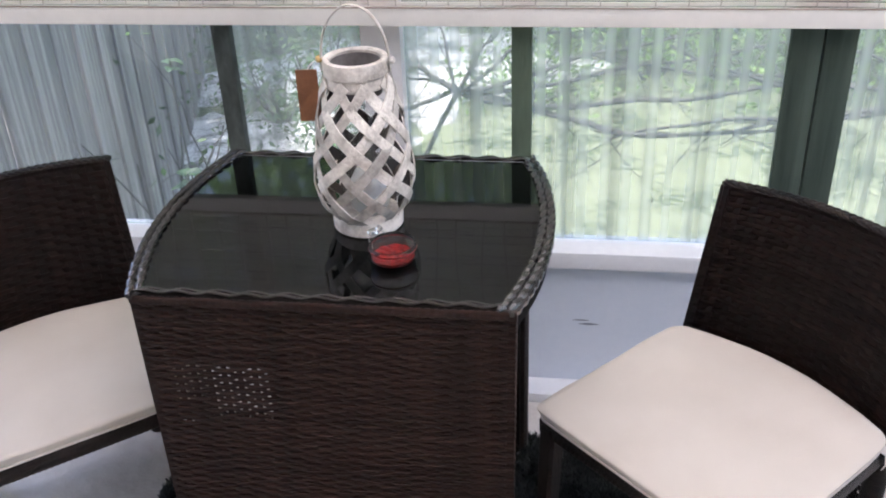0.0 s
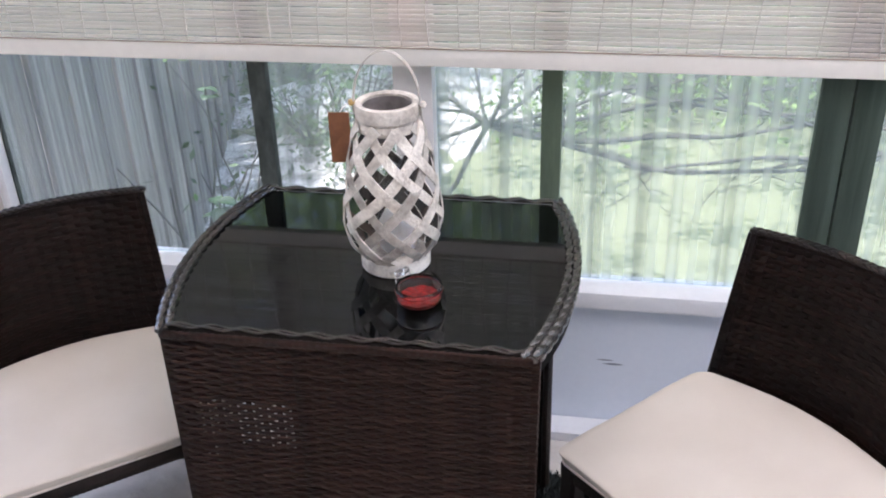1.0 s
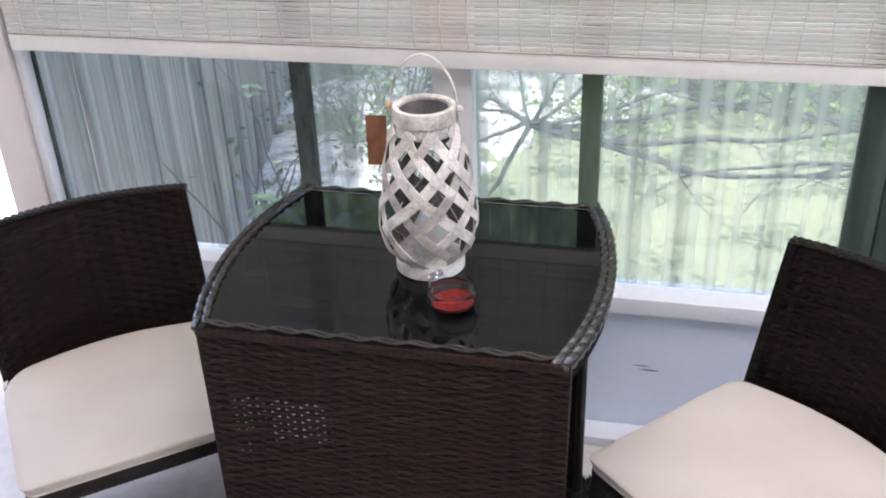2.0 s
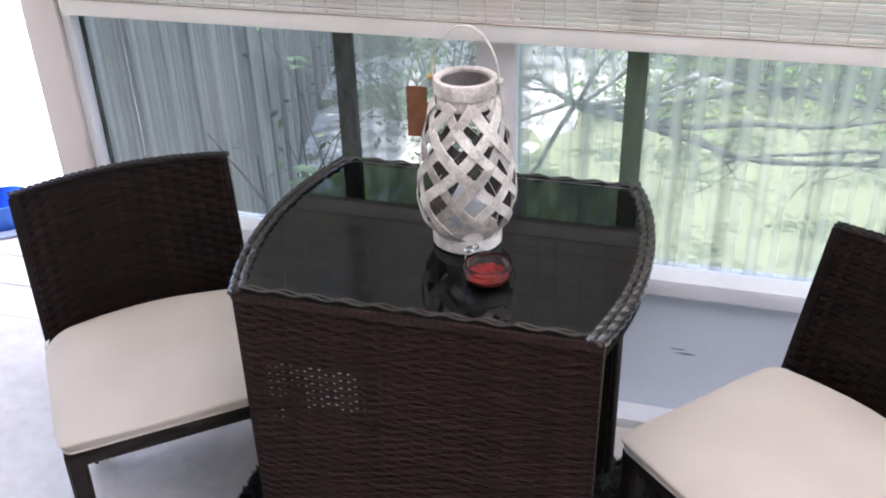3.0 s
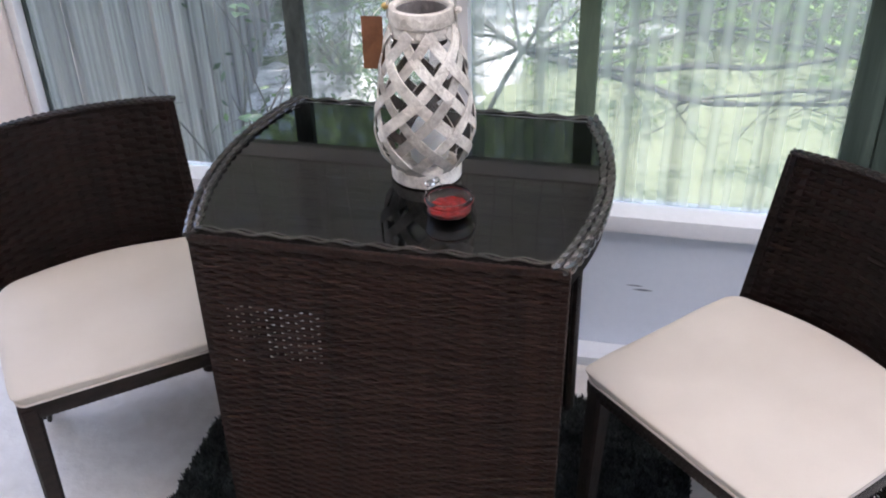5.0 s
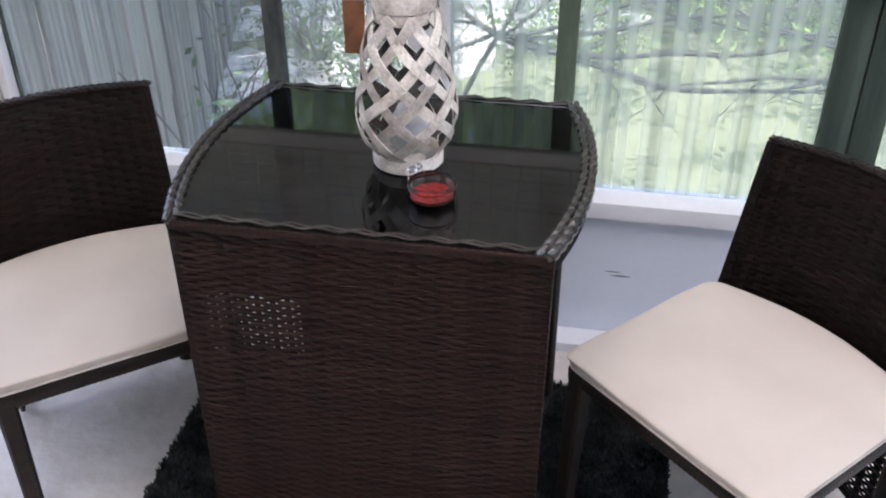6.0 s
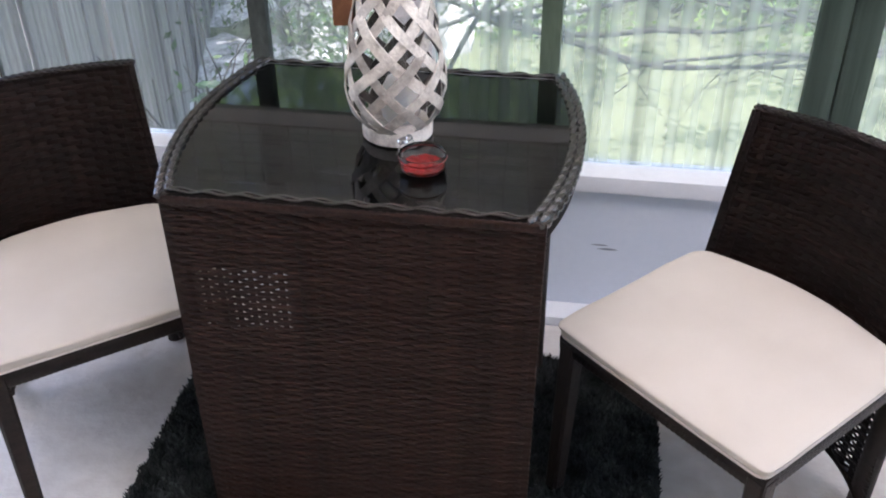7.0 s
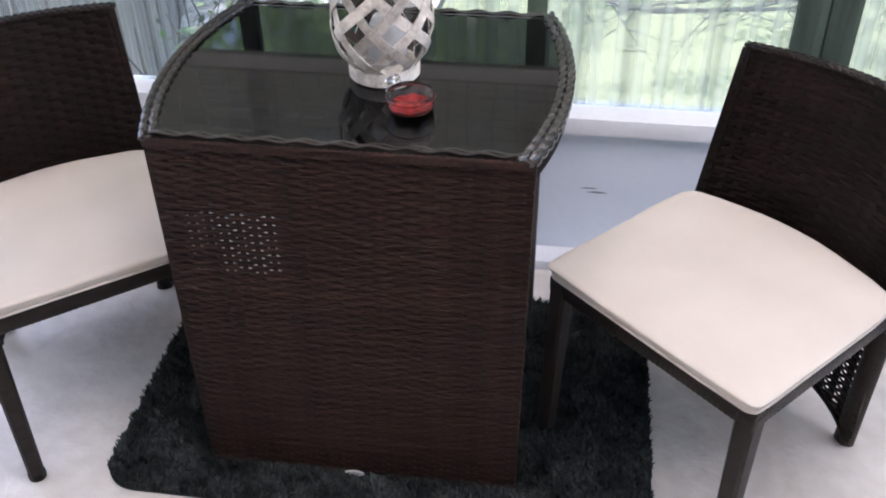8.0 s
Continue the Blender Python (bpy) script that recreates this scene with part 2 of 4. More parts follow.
LEAF_TREE = see_through(material("tree_leaf", (0.11, 0.21, 0.05), (0.29, 0.42, 0.13), 0.5, scale=1.5, per_island=0.45), 0.5)
BARK = material("bark", (0.022, 0.021, 0.021), (0.06, 0.057, 0.056), 0.9, scale=9, stretch=(1, 1, 0.3), bump=0.8, bump_scale=40)
SHEET = see_through(material("roof_sheet", (0.80, 0.79, 0.77), (0.86, 0.85, 0.83), 0.6, scale=3), 0.85)
GRAVEL = material("pale_gravel", (0.07, 0.08, 0.065), (0.70, 0.70, 0.71), 0.9, scale=6, fine=0.7, bump=0.6, bump_scale=60)


# ---- helpers of this scene ----
def mesh_of(name, bm, mat, smooth=True):
    me = bpy.data.meshes.new(name)
    bmesh.ops.recalc_face_normals(bm, faces=bm.faces)
    bm.to_mesh(me)
    bm.free()
    me.materials.append(mat)
    if smooth:
        me.polygons.foreach_set("use_smooth", [True] * len(me.polygons))
        me.set_sharp_from_angle(angle=radians(38))
    return me


def thing(name, x, y, z, rz=0.0, label="", category="", group="", kind=""):
    ob = new(name)
    ob.empty_display_size = 0.05
    ob.matrix_basis = pose(x, y, z, 0, 0, rz)
    return tagged(ob, label, category, group, kind)


def part(name, bm, mat, parent, label="", smooth=True):
    ob = new(name, bm if isinstance(bm, bpy.types.Mesh) else mesh_of(name, bm, mat, smooth))
    ob.parent = parent
    if label:
        ob["label"] = label
    return ob


def solid(name, bm, mat, label="", category="", kind="", group="", smooth=True):
    return tagged(new(name, mesh_of(name, bm, mat, smooth)), label, category, group, kind)


def box(bm, x0, y0, z0, x1, y1, z1, bevel=0.0, segs=2):
    r = bmesh.ops.create_cube(bm, size=1.0)
    bmesh.ops.scale(bm, verts=r["verts"], vec=(x1 - x0, y1 - y0, z1 - z0))
    bmesh.ops.translate(bm, verts=r["verts"], vec=((x0 + x1) / 2, (y0 + y1) / 2, (z0 + z1) / 2))
    if bevel:
        edges = list({ed for v in r["verts"] for ed in v.link_edges})
        bmesh.ops.bevel(bm, geom=edges, offset=bevel, segments=segs, affect="EDGES", profile=0.7)
    return bm


def boxed(*a, **k):
    return box(bmesh.new(), *a, **k)


def sweep(bm, points, section, closed=False, ups=None):
    """Sweeps a closed section of (side, up) pairs along points; ups gives the up direction point by point."""
    pts = [Vector(p) for p in points]
    n, k = len(pts), len(section)
    rings = []
    for i, p in enumerate(pts):
        a = pts[i - 1] if closed or i else pts[0]
        c = pts[(i + 1) % n] if closed or i < n - 1 else pts[-1]
        along = (c - a).normalized()
        up = Vector(ups[i]) if ups else Vector((0, 0, 1))
        side = along.cross(up)
        side = side.normalized() if side.length > 1e-6 else Vector((1, 0, 0))
        up = side.cross(along).normalized()
        rings.append([bm.verts.new(p + side * s + up * u) for s, u in section])
    for i in range(n if closed else n - 1):
        r0, r1 = rings[i], rings[(i + 1) % n]
        for j in range(k):
            bm.faces.new((r0[j], r0[(j + 1) % k], r1[(j + 1) % k], r1[j]))
    if not closed:
        bm.faces.new(rings[0][::-1])
        bm.faces.new(rings[-1])
    return bm


def circle(r, n=8, r2=None):
    return [(r * math.cos(2 * math.pi * i / n), (r2 or r) * math.sin(2 * math.pi * i / n)) for i in range(n)]


def ribbon(w, t):
    """The section of a flat strand, w high and t thick, with eased edges."""
    return [(t / 2, -w * 0.32), (t / 2, w * 0.32), (t * 0.2, w / 2), (-t * 0.2, w / 2), (-t / 2, w * 0.32), (-t / 2, -w * 0.32), (-t * 0.2, -w / 2), (t * 0.2, -w / 2)]


def lathe(bm, profile, n=32, cx=0.0, cy=0.0):
    """Turns a closed or open profile of (radius, height) pairs about the vertical."""
    rings = []
    for r, z in profile:
        if r < 1e-6:
            rings.append([bm.verts.new((cx, cy, z))])
        else:
            rings.append([bm.verts.new((cx + r * math.cos(2 * math.pi * i / n), cy + r * math.sin(2 * math.pi * i / n), z)) for i in range(n)])
    for a, c in zip(rings, rings[1:]):
        for i in range(n):
            j = (i + 1) % n
            if len(a) == 1 and len(c) > 1:
                bm.faces.new((a[0], c[i], c[j]))
            elif len(c) == 1 and len(a) > 1:
                bm.faces.new((a[i], a[j], c[0]))
            elif len(a) > 1:
                bm.faces.new((a[i], a[j], c[j], c[i]))
    return bm


def cloud(name, verts, faces, mat):
    me = bpy.data.meshes.new(name)
    me.from_pydata(verts, [], faces)
    me.materials.append(mat)
    return me


# ---- room ----
WALL_Y = 1.33          # inner face of the low wall under the window
LEFT, RIGHT, BACK, TOP = -3.2, 3.2, -3.4, 2.45
DOOR_L = -2.75         # the opening to the deck begins here
YARD = -0.95           # the garden lies below the porch

solid("floor", boxed(LEFT - 0.15, BACK - 0.15, YARD - 0.1, RIGHT + 0.15, 1.318, 0.0), FLOOR, "white painted rough concrete porch floor", "floor", "structure")
SX0, SX1, SY0, SY1 = -0.8, 2.4, -0.45, 1.1     # the translucent sheet in the roof: unseen, added and sized for overhead light
bm = bmesh.new()
for x0, y0, x1, y1 in ((LEFT - 0.15, BACK - 0.15, SX0, 1.47), (SX1, BACK - 0.15, RIGHT + 0.15, 1.6), (SX0, BACK - 0.15, SX1, SY0), (SX0, SY1, SX1, 1.6)):
    box(bm, x0, y0, TOP, x1, y1, TOP + 0.12)
solid("ceiling", bm, CEIL, "plain white porch ceiling round an added translucent sheet", "ceiling", "structure", smooth=False)
solid("skylight", boxed(SX0 - 0.05, SY0 - 0.05, TOP + 0.121, SX1 + 0.05, SY1 + 0.05, TOP + 0.125), SHEET, "unseen translucent white roof sheet added for overhead light", "skylight", "structure", smooth=False)

wall_n = thing("wall_north", 0, 0, 0, label="low pale blue-white wall below the porch window", category="wall", kind="structure")
part("wall_panel", boxed(-1.385, WALL_Y, YARD - 0.1, RIGHT, 1.45, 0.352), WALL, wall_n)
part("header", boxed(LEFT, WALL_Y + 0.02, 2.12, RIGHT, 1.45, TOP), WHITE, wall_n)
part("end_pier", boxed(LEFT, WALL_Y, -0.16, DOOR_L, 1.45, 2.118), WHITE, wall_n)
# Out of view; the opening is added to light the floor from the right.
wall_e = thing("wall_east", 0, 0, 0, label="plain cream porch side wall, unseen, with a wide opening added for light", category="wall", kind="structure")
part("wall_panel", boxed(RIGHT, BACK - 0.15, 0, RIGHT + 0.15, -1.5, TOP), CREAM, wall_e)
part("header", boxed(RIGHT, -1.498, 2.2, RIGHT + 0.15, 1.098, TOP), CREAM, wall_e)
part("pier", boxed(RIGHT, 1.1, 0, RIGHT + 0.15, 1.45, TOP), CREAM, wall_e)
# Out of view; this opening is added to bring light in from the left.
wall_w = thing("wall_west", 0, 0, 0, label="plain cream porch side wall, unseen, with a wide opening added for light", category="wall", kind="structure")
part("wall_panel", boxed(LEFT - 0.15, BACK - 0.15, 0, LEFT, -0.3, TOP), CREAM, wall_w)
part("pier", boxed(LEFT - 0.15, 1.2, 0, LEFT, 1.45, TOP), CREAM, wall_w)
part("header", boxed(LEFT - 0.15, -0.298, 2.15, LEFT, 1.198, TOP), CREAM, wall_w)
solid("wall_south", boxed(LEFT, BACK - 0.15, 0.0, RIGHT, BACK, TOP), CREAM, "plain cream wall behind the camera", "wall", "structure")
solid("pavement", boxed(-7, -12, YARD - 0.2, 9, BACK - 0.152, -0.16), GRAVEL, "pale paved yard in front of the porch", "pavement", "structure")

solid("baseboard", boxed(-1.30, 1.262, 0.0, RIGHT, WALL_Y - 0.002, 0.027, bevel=0.005), WHITE, "white painted skirting along the low wall", "baseboard", "structure")

window = thing("window_1", 0, 0, 0, label="long window with streaked greenish panes and a white sill", category="window", kind="structure")
part("window_sill", boxed(-1.30, 1.305, 0.354, RIGHT, 1.392, 0.396, bevel=0.006), WHITE, window, "white painted window ledge")
part("casing", boxed(-1.385, 1.31, 0.0, -1.292, 1.358, 2.118, bevel=0.005), CREAM, window, "cream painted corner post")
part("window_frame", boxed(-1.289, 1.322, 0.398, -1.266, 1.366, 2.118, bevel=0.003), WHITE, window, "pale inner window jamb")
part("mullion", boxed(-0.306, 1.335, 0.398, -0.221, 1.42, 2.118, bevel=0.006), FRAME, window, "white painted wooden mullion")
part("seal", boxed(-1.265, 1.352, 0.398, -1.2605, 1.3635, 2.117), POST_DARK, window, "dark green glazing seal")
for x0, x1, mat in ((-1.264, -0.606, PANE_CLEARER), (-0.604, -0.308, PANE_HALF), (-0.219, 1.1, PANE), (1.19, RIGHT, PANE)):
    ob = part("pane", boxed(x0, 1.364, 0.4, x1, 1.367, 2.117), mat, window, smooth=False)
    ob.visible_shadow = False
part("mullion", boxed(1.102, 1.335, 0.398, 1.188, 1.42, 2.118, bevel=0.006), FRAME, window, "white painted wooden mullion")

for x0, x1, mat, text in ((-0.625, -0.585, POST_DARK, "dark post with reflections painted as mottling, standing in the window"),
                          (0.007, 0.049, POST, "narrow dark green post standing in the window"),
                          (0.552, 0.611, POST_BROAD, "broad dark green double post standing in the window"),
                          (0.615, 0.675, POST_BROAD, "broad dark green double post standing in the window")):
    solid("green_post", boxed(x0, 1.336, 0.396, x1, 1.361, 2.118, bevel=0.003), mat, text, "post")

bm = bmesh.new()
for x0, x1, z, w in ((0.148, 0.190, 0.200, 0.0025), (0.162, 0.213, 0.1895, 0.0035)):
    n = 12
    top = [bm.verts.new((x0 + (x1 - x0) * i / n, 1.329, z + w * math.sin(math.pi * i / n) ** 0.7)) for i in range(n + 1)]
    low = [bm.verts.new((x0 + (x1 - x0) * i / n, 1.329, z - w * 0.6 * math.sin(math.pi * i / n))) for i in range(n + 1)]
    for i in range(n):
        try:
            bm.faces.new((top[i], top[i + 1], low[i + 1], low[i]))
        except ValueError:
            pass
solid("scuff_mark", bm, SCUFF, "two grey scuff marks on the low wall", "scuff")


# ---- rolled reed blind ----
def reed_blind(x0, x1, y, bottom):
    ob = thing("reed_blind", (x0 + x1) / 2, y, bottom, label="white woven reed blind drawn halfway down the window", category="blind")
    half = (x1 - x0) / 2
    part("bottom_rail", boxed(-half, -0.006, 0.0, half, 0.012, 0.037, bevel=0.003), WHITE, ob, "cream flat hem rail").data.materials[0] = CREAM_RAIL
    part("hem_cord", sweep(bmesh.new(), [(-half, -0.0066, 0.0375), (half, -0.0066, 0.0375)], circle(0.0012, 6)), CORD, ob, "thin brown cord along the hem")
    bm = bmesh.new()
    section = ribbon(0.0082, 0.0024)
    sweep(bm, [(-half + 2 * half * i / 30, 0.0009 * math.sin(i * 2.3), 0.0005 * math.sin(i * 1.7)) for i in range(31)], section)
    reed = mesh_of("reed", bm, REED)
    z = 0.045
    for i in range(32):
        r = part("reed", reed, REED, ob)
        r.location = (0.004 * math.sin(i * 3.1), 0.0015 * math.sin(i * 0.9), z)
        r.rotation_euler = (0, random.uniform(-0.00025, 0.00025), 0 if i % 2 else math.pi)
        z += 0.0093
    bm = bmesh.new()
    while bottom + z < 2.1:
        sweep(bm, [(-half, 0, z), (0, 0.001, z), (half, 0, z)], section)
        z += 0.0093
    tagged(part("upper_reeds", bm, REED_MANY, ob), kind="stuff")
    bm = bmesh.new()
    sweep(bm, [(-half, -0.003, z + 0.02), (half, -0.003, z + 0.02)], ribbon(0.05, 0.02))
    part("head_rail", bm, WHITE, ob)
    x = -half + 0.03
    while x < half - 0.01:
        bm = bmesh.new()
        ph = random.uniform(0, 6)
        sweep(bm, [(0.006 * math.sin(0.35 * k + ph) + 0.0006 * math.sin(2.2 * k), -0.0032, 0.04 + k * 0.025) for k in range(int((z - 0.04) / 0.025))],
              circle(0.0012, 5), ups=[(0, 1, 0)] * int((z - 0.04) / 0.025))
        part("thread", bm, THREAD, ob).location = (x, 0, 0)
        x += random.uniform(0.05, 0.062)
    return ob


CORD = material("brown_cord", (0.26, 0.18, 0.13), (0.36, 0.27, 0.21), 0.8, scale=60)
CREAM_RAIL = material("hem_paint", (0.72, 0.69, 0.635), (0.79, 0.76, 0.70), 0.6, scale=5)
reed_blind(-1.262, 2.4, 1.293, 0.915)


# ---- weaving ----
TABLE_WEAVE = (0.0074, 0.0255, 0.0048)     # height of a row, distance between uprights, half an upright
CHAIR_WEAVE = (0.0098, 0.0280, 0.0092)


def strand_mesh(path, odd, grid, mat=WICKER, depth=0.11, full=0.86):
    """A flat strand along path(s) for s in 0..length, passing before and behind the uprights in turn. path gives (point, outward)."""
    length, place = path
    row, step = grid[:2]
    n = max(8, int(length / step * 7))
    pts = []
    for i in range(n + 1):
        s = length * i / n
        p, out = place(s)
        wave = math.cos(math.pi * s / step + (math.pi if odd else 0))
        wave = 1 - 2 * ((1 - wave) / 2) ** 2.2      # long passes in front, short dips behind
        pts.append(Vector(p) + Vector(out) * depth * step * wave)
    return mesh_of("strand", sweep(bmesh.new(), pts, ribbon(row * full, 0.0021)), mat)


def uprights(parent, path, z0, z1, grid, lean=0.0, mat=WICKER):
    length, place = path
    half = grid[2]
    bm = bmesh.new()
    sweep(bm, [(0, 0, z0), (0, lean * (z1 - z0), z1)], [(-half, -0.0006), (half, -0.0006), (half, 0.0006), (-half, 0.0006)], ups=[(0, -1, 0)] * 2)
    me = mesh_of("upright", bm, mat)
    for k in range(int(length / grid[1] + 1e-6) + 1):
        part("upright", me, mat, parent).location = place(k * grid[1])[0]


def weave(parent, path, z0, z1, grid, lean=0.0, mat=WICKER, depth=0.11, full=0.86):
    """Rows of strands over uprights, each strand a piece of its own."""
    even, odd = strand_mesh(path, False, grid, mat, depth, full), strand_mesh(path, True, grid, mat, depth, full)
    z, i = z0 + grid[0] / 2, 0
    while z < z1:
        s = part("strand", odd if i % 2 else even, mat, parent)
        s.location = (random.uniform(-0.0006, 0.0006), lean * (z - z0), z + random.uniform(-0.0005, 0.0005))
        z, i = z + grid[0], i + 1
    uprights(parent, path, z0, z1, grid, lean, mat)


def wrapped_bar(bm, a, b, w, h, pitch=0.0105):
    """A bar of rounded oblong section wound with flat strand: low ridges that run slightly askew round it."""
    a, b = Vector(a), Vector(b)
    along = (b - a).normalized()
    side = along.cross(Vector((0, 0, 1)) if abs(along.z) < 0.9 else Vector((0, 1, 0))).normalized()
    up = side.cross(along)
    length = (b - a).length
    n = int(length / pitch * 4)
    section = ((-1, -0.7), (-0.75, -1), (0.75, -1), (1, -0.7), (1, 0.7), (0.75, 1), (-0.75, 1), (-1, 0.7))
    rings = []
    for i in range(n + 1):
        ring = []
        for sx, sz in section:
            lift = 0.0011 * abs(math.sin(math.pi * (i / 4 + 0.3 * sz + 0.2 * sx)))
            ring.append(bm.verts.new(a + along * (length * i / n) + side * sx * (w - 0.001 + lift) + up * sz * (h - 0.001 + lift)))
        rings.append(ring)
    for r0, r1 in zip(rings, rings[1:]):
        for k in range(8):
            bm.faces.new((r0[k], r0[(k + 1) % 8], r1[(k + 1) % 8], r1[k]))
    bm.faces.new(rings[0][::-1])
    bm.faces.new(rings[-1])
    return bm


# ---- table ----
TW, TD, TH, TBOW = 0.588, 0.52, 0.72, 0.047
table = thing("wicker_table", -0.228, 0.854, 0.0, label="dark brown wicker table with a black glass top and bowed sides", category="table")
hw, hd = TW / 2, TD / 2


def straight(x0, x1, y, out):
    return x1 - x0, lambda s: ((x0 + s, y, 0), (0, out, 0))


front = new("front_panel")
front.parent = table
tagged(front, label="woven dark brown wicker end panel")
SPLAY, TAPER = 0.016, 0.026
FX0, FX1 = -hw + 0.001, hw + 0.005
weave(front, straight(FX0, FX1, -hd + 0.010 - SPLAY, -1), 0.004, TH - 0.012, TABLE_WEAVE, SPLAY / (TH - 0.016), WICKER, 0.100, 1.04)
for piece in front.children:
    if piece.name.startswith("strand"):
        piece.scale.x = 1 - TAPER * (1 - piece.location.z / TH)
    else:
        run = piece.location.x * TAPER
        piece.location.x -= run
        piece.rotation_euler.y = math.atan2(run, TH)
hx0, hx1, hz0, hz1 = -0.264, -0.088, 0.452, 0.577       # here the lining is missing
yl, zt = -hd + 0.018, TH - 0.012
lx = (hw - 0.004) * (1 - TAPER)
for x0, z0, x1, z1 in ((-lx, 0.03, hx0, zt), (hx1, 0.03, lx, zt), (hx0, 0.03, hx1, hz0), (hx0, hz1, hx1, zt)):
    part("lining", boxed(x0, yl, z0, x1, yl + 0.004, z1), INNER, front, smooth=False)
for sx, x in ((-1, FX0 + 0.007), (1, FX1 - 0.007)):
    bm = wrapped_bar(bmesh.new(), (x * (1 - TAPER), -hd + 0.018 - SPLAY, 0.0), (x, -hd + 0.018, TH - 0.012), 0.0080, 0.0080, 0.0148)
    part("corner_post", bm, WICKER, table, "wound corner edge")
    bm = bmesh.new()
    sweep(bm, [(sx * (hw - 0.017), hd - 0.014, 0.0), (sx * (hw - 0.017), hd - 0.014, TH - 0.008)], circle(0.0125, 10, 0.016), ups=[(0, 1, 0)] * 2)
    part("corner_post", bm, LEG, table)
back = new("back_panel")
back.parent = table
path = straight(-hw + 0.012, hw - 0.012, hd - 0.012, 1)
even, odd = strand_mesh(path, False, TABLE_WEAVE), strand_mesh(path, True, TABLE_WEAVE)
z, i = 0.02, 0
while z < TH - 0.02:
    part("strand", odd if i % 2 else even, WICKER, back).location = (0, 0, z)
    z, i = z + TABLE_WEAVE[0], i + 1
part("lining", boxed(-hw + 0.02, hd - 0.026, 0.02, hw - 0.02, hd - 0.022, TH - 0.03), INNER, back)
bm = bmesh.new()
sweep(bm, [(-hw + 0.02, -hd + 0.008, 0.011), (hw - 0.02, -hd + 0.008, 0.011)], circle(0.007, 10, 0.010))
part("bottom_rail", bm, LEG, table)


def side_x(y, bow=TBOW):
    return hw + bow * (1 - (y / hd) ** 2)


def rim_path(inset=0.0, n=40):
    pts = [(-hw + inset + (TW - 2 * inset) * i / n, -hd + inset, 0) for i in range(n)]
    pts += [(side_x(-hd + TD * i / n) - inset, (-hd + TD * i / n) * (1 - inset / hd), 0) for i in range(n)]
    pts += [(hw - inset - (TW - 2 * inset) * i / n, hd - inset, 0) for i in range(n)]
    pts += [(-side_x(hd - TD * i / n) + inset, (hd - TD * i / n) * (1 - inset / hd), 0) for i in range(n)]
    return pts


# glass, one thick sheet with eased edge
bm = bmesh.new()
ring = rim_path(0.018, 24)
levels = [(0.0, 0.7075), (0.0, 0.7145), (0.0012, 0.716)]
loops = []
for inset, z in levels:
    loops.append([bm.verts.new((x * (1 - inset / hw), y * (1 - inset / hd), z)) for x, y, _ in ring])
for a, c in zip(loops, loops[1:]):
    for i in range(len(ring)):
        j = (i + 1) % len(ring)
        bm.faces.new((a[i], a[j], c[j], c[i]))
bm.faces.new(loops[-1])
bm.faces.new(loops[0][::-1])
part("glass_top", bm, GLASS_TOP, table, "glossy black glass table top")
# thin pale ring that draws the highlight on the edge of the glass
bm2 = sweep(bmesh.new(), [(x * 1.0015, y * 1.0015, 0.7158) for x, y, _ in ring], circle(0.0011, 6, 0.0008), closed=True)
part("edge_band", wrapped_bar(bmesh.new(), (-hw - 0.001, -hd + 0.0085, 0.7055), (hw + 0.006, -hd + 0.0085, 0.7065), 0.0070, 0.0080, 0.0128), WICKER, table, "wound brown band below the braided edge")
part("glass_edge", bm2, EDGE_GLINT, table, "pale line painted as the highlight along the glass edge")
# apron behind the curved edges
for sx in (-1, 1):
    bm = bmesh.new()
    pts = [(sx * (side_x(-hd + TD * i / 24) - 0.012), (-hd + TD * i / 24) * 0.91, 0.686) for i in range(25)]
    sweep(bm, pts, [(-0.008, -0.024), (0.008, -0.024), (0.008, 0.024), (-0.008, 0.024)])
    part("apron", bm, INNER, table)


def braid(bm, pts, length_each, r, width, height, strands=3, flat=0.62):
    """A plaited edging: short overlapping lozenges of strand in two rows, laid slantwise along pts."""
    acc, out = 0.0, []
    for a, c in zip(pts, pts[1:]):
        a, c = Vector(a), Vector(c)
        seg = (c - a).length
        out.append((acc, a, (c - a).normalized()))
        acc += seg
    total = acc

    def at(s):
        s = min(max(s, 0), total - 1e-5)
        k = max(i for i, o in enumerate(out) if o[0] <= s)
        return out[k][1] + out[k][2] * (s - out[k][0]), out[k][2]

    n = int(total / length_each)
    for strand in range(strands):
        m = n * 8
        path = []
        for i in range(m + 1):
            s = total * i / m
            p, d = at(s)
            side = d.cross(Vector((0, 0, 1)))
            ph = math.pi * s / length_each + strand * 2 * math.pi / strands
            path.append(p + side * (math.sin(ph) * width) + Vector((0, 0, math.sin(2 * ph) * height)))
        sweep(bm, path, circle(r, 8, r * flat))
    return bm


def bead(bm, centre, along, side, l, w, h):
    """One glossy bump of folded strand."""
    up = Vector((0, 0, 1))
    rings = []
    for i in range(1, 5):
        t = math.pi * i / 5
        rings.append([bm.verts.new(centre - along * (l * math.cos(t)) + side * (w * math.sin(t) * math.cos(k * math.pi / 4)) + up * (h * math.sin(t) * math.sin(k * math.pi / 4))) for k in range(8)])
    for r0, r1 in zip(rings, rings[1:]):
        for k in range(8):
            bm.faces.new((r0[k], r0[(k + 1) % 8], r1[(k + 1) % 8], r1[k]))
    bm.faces.new(rings[0][::-1])
    bm.faces.new(rings[-1])


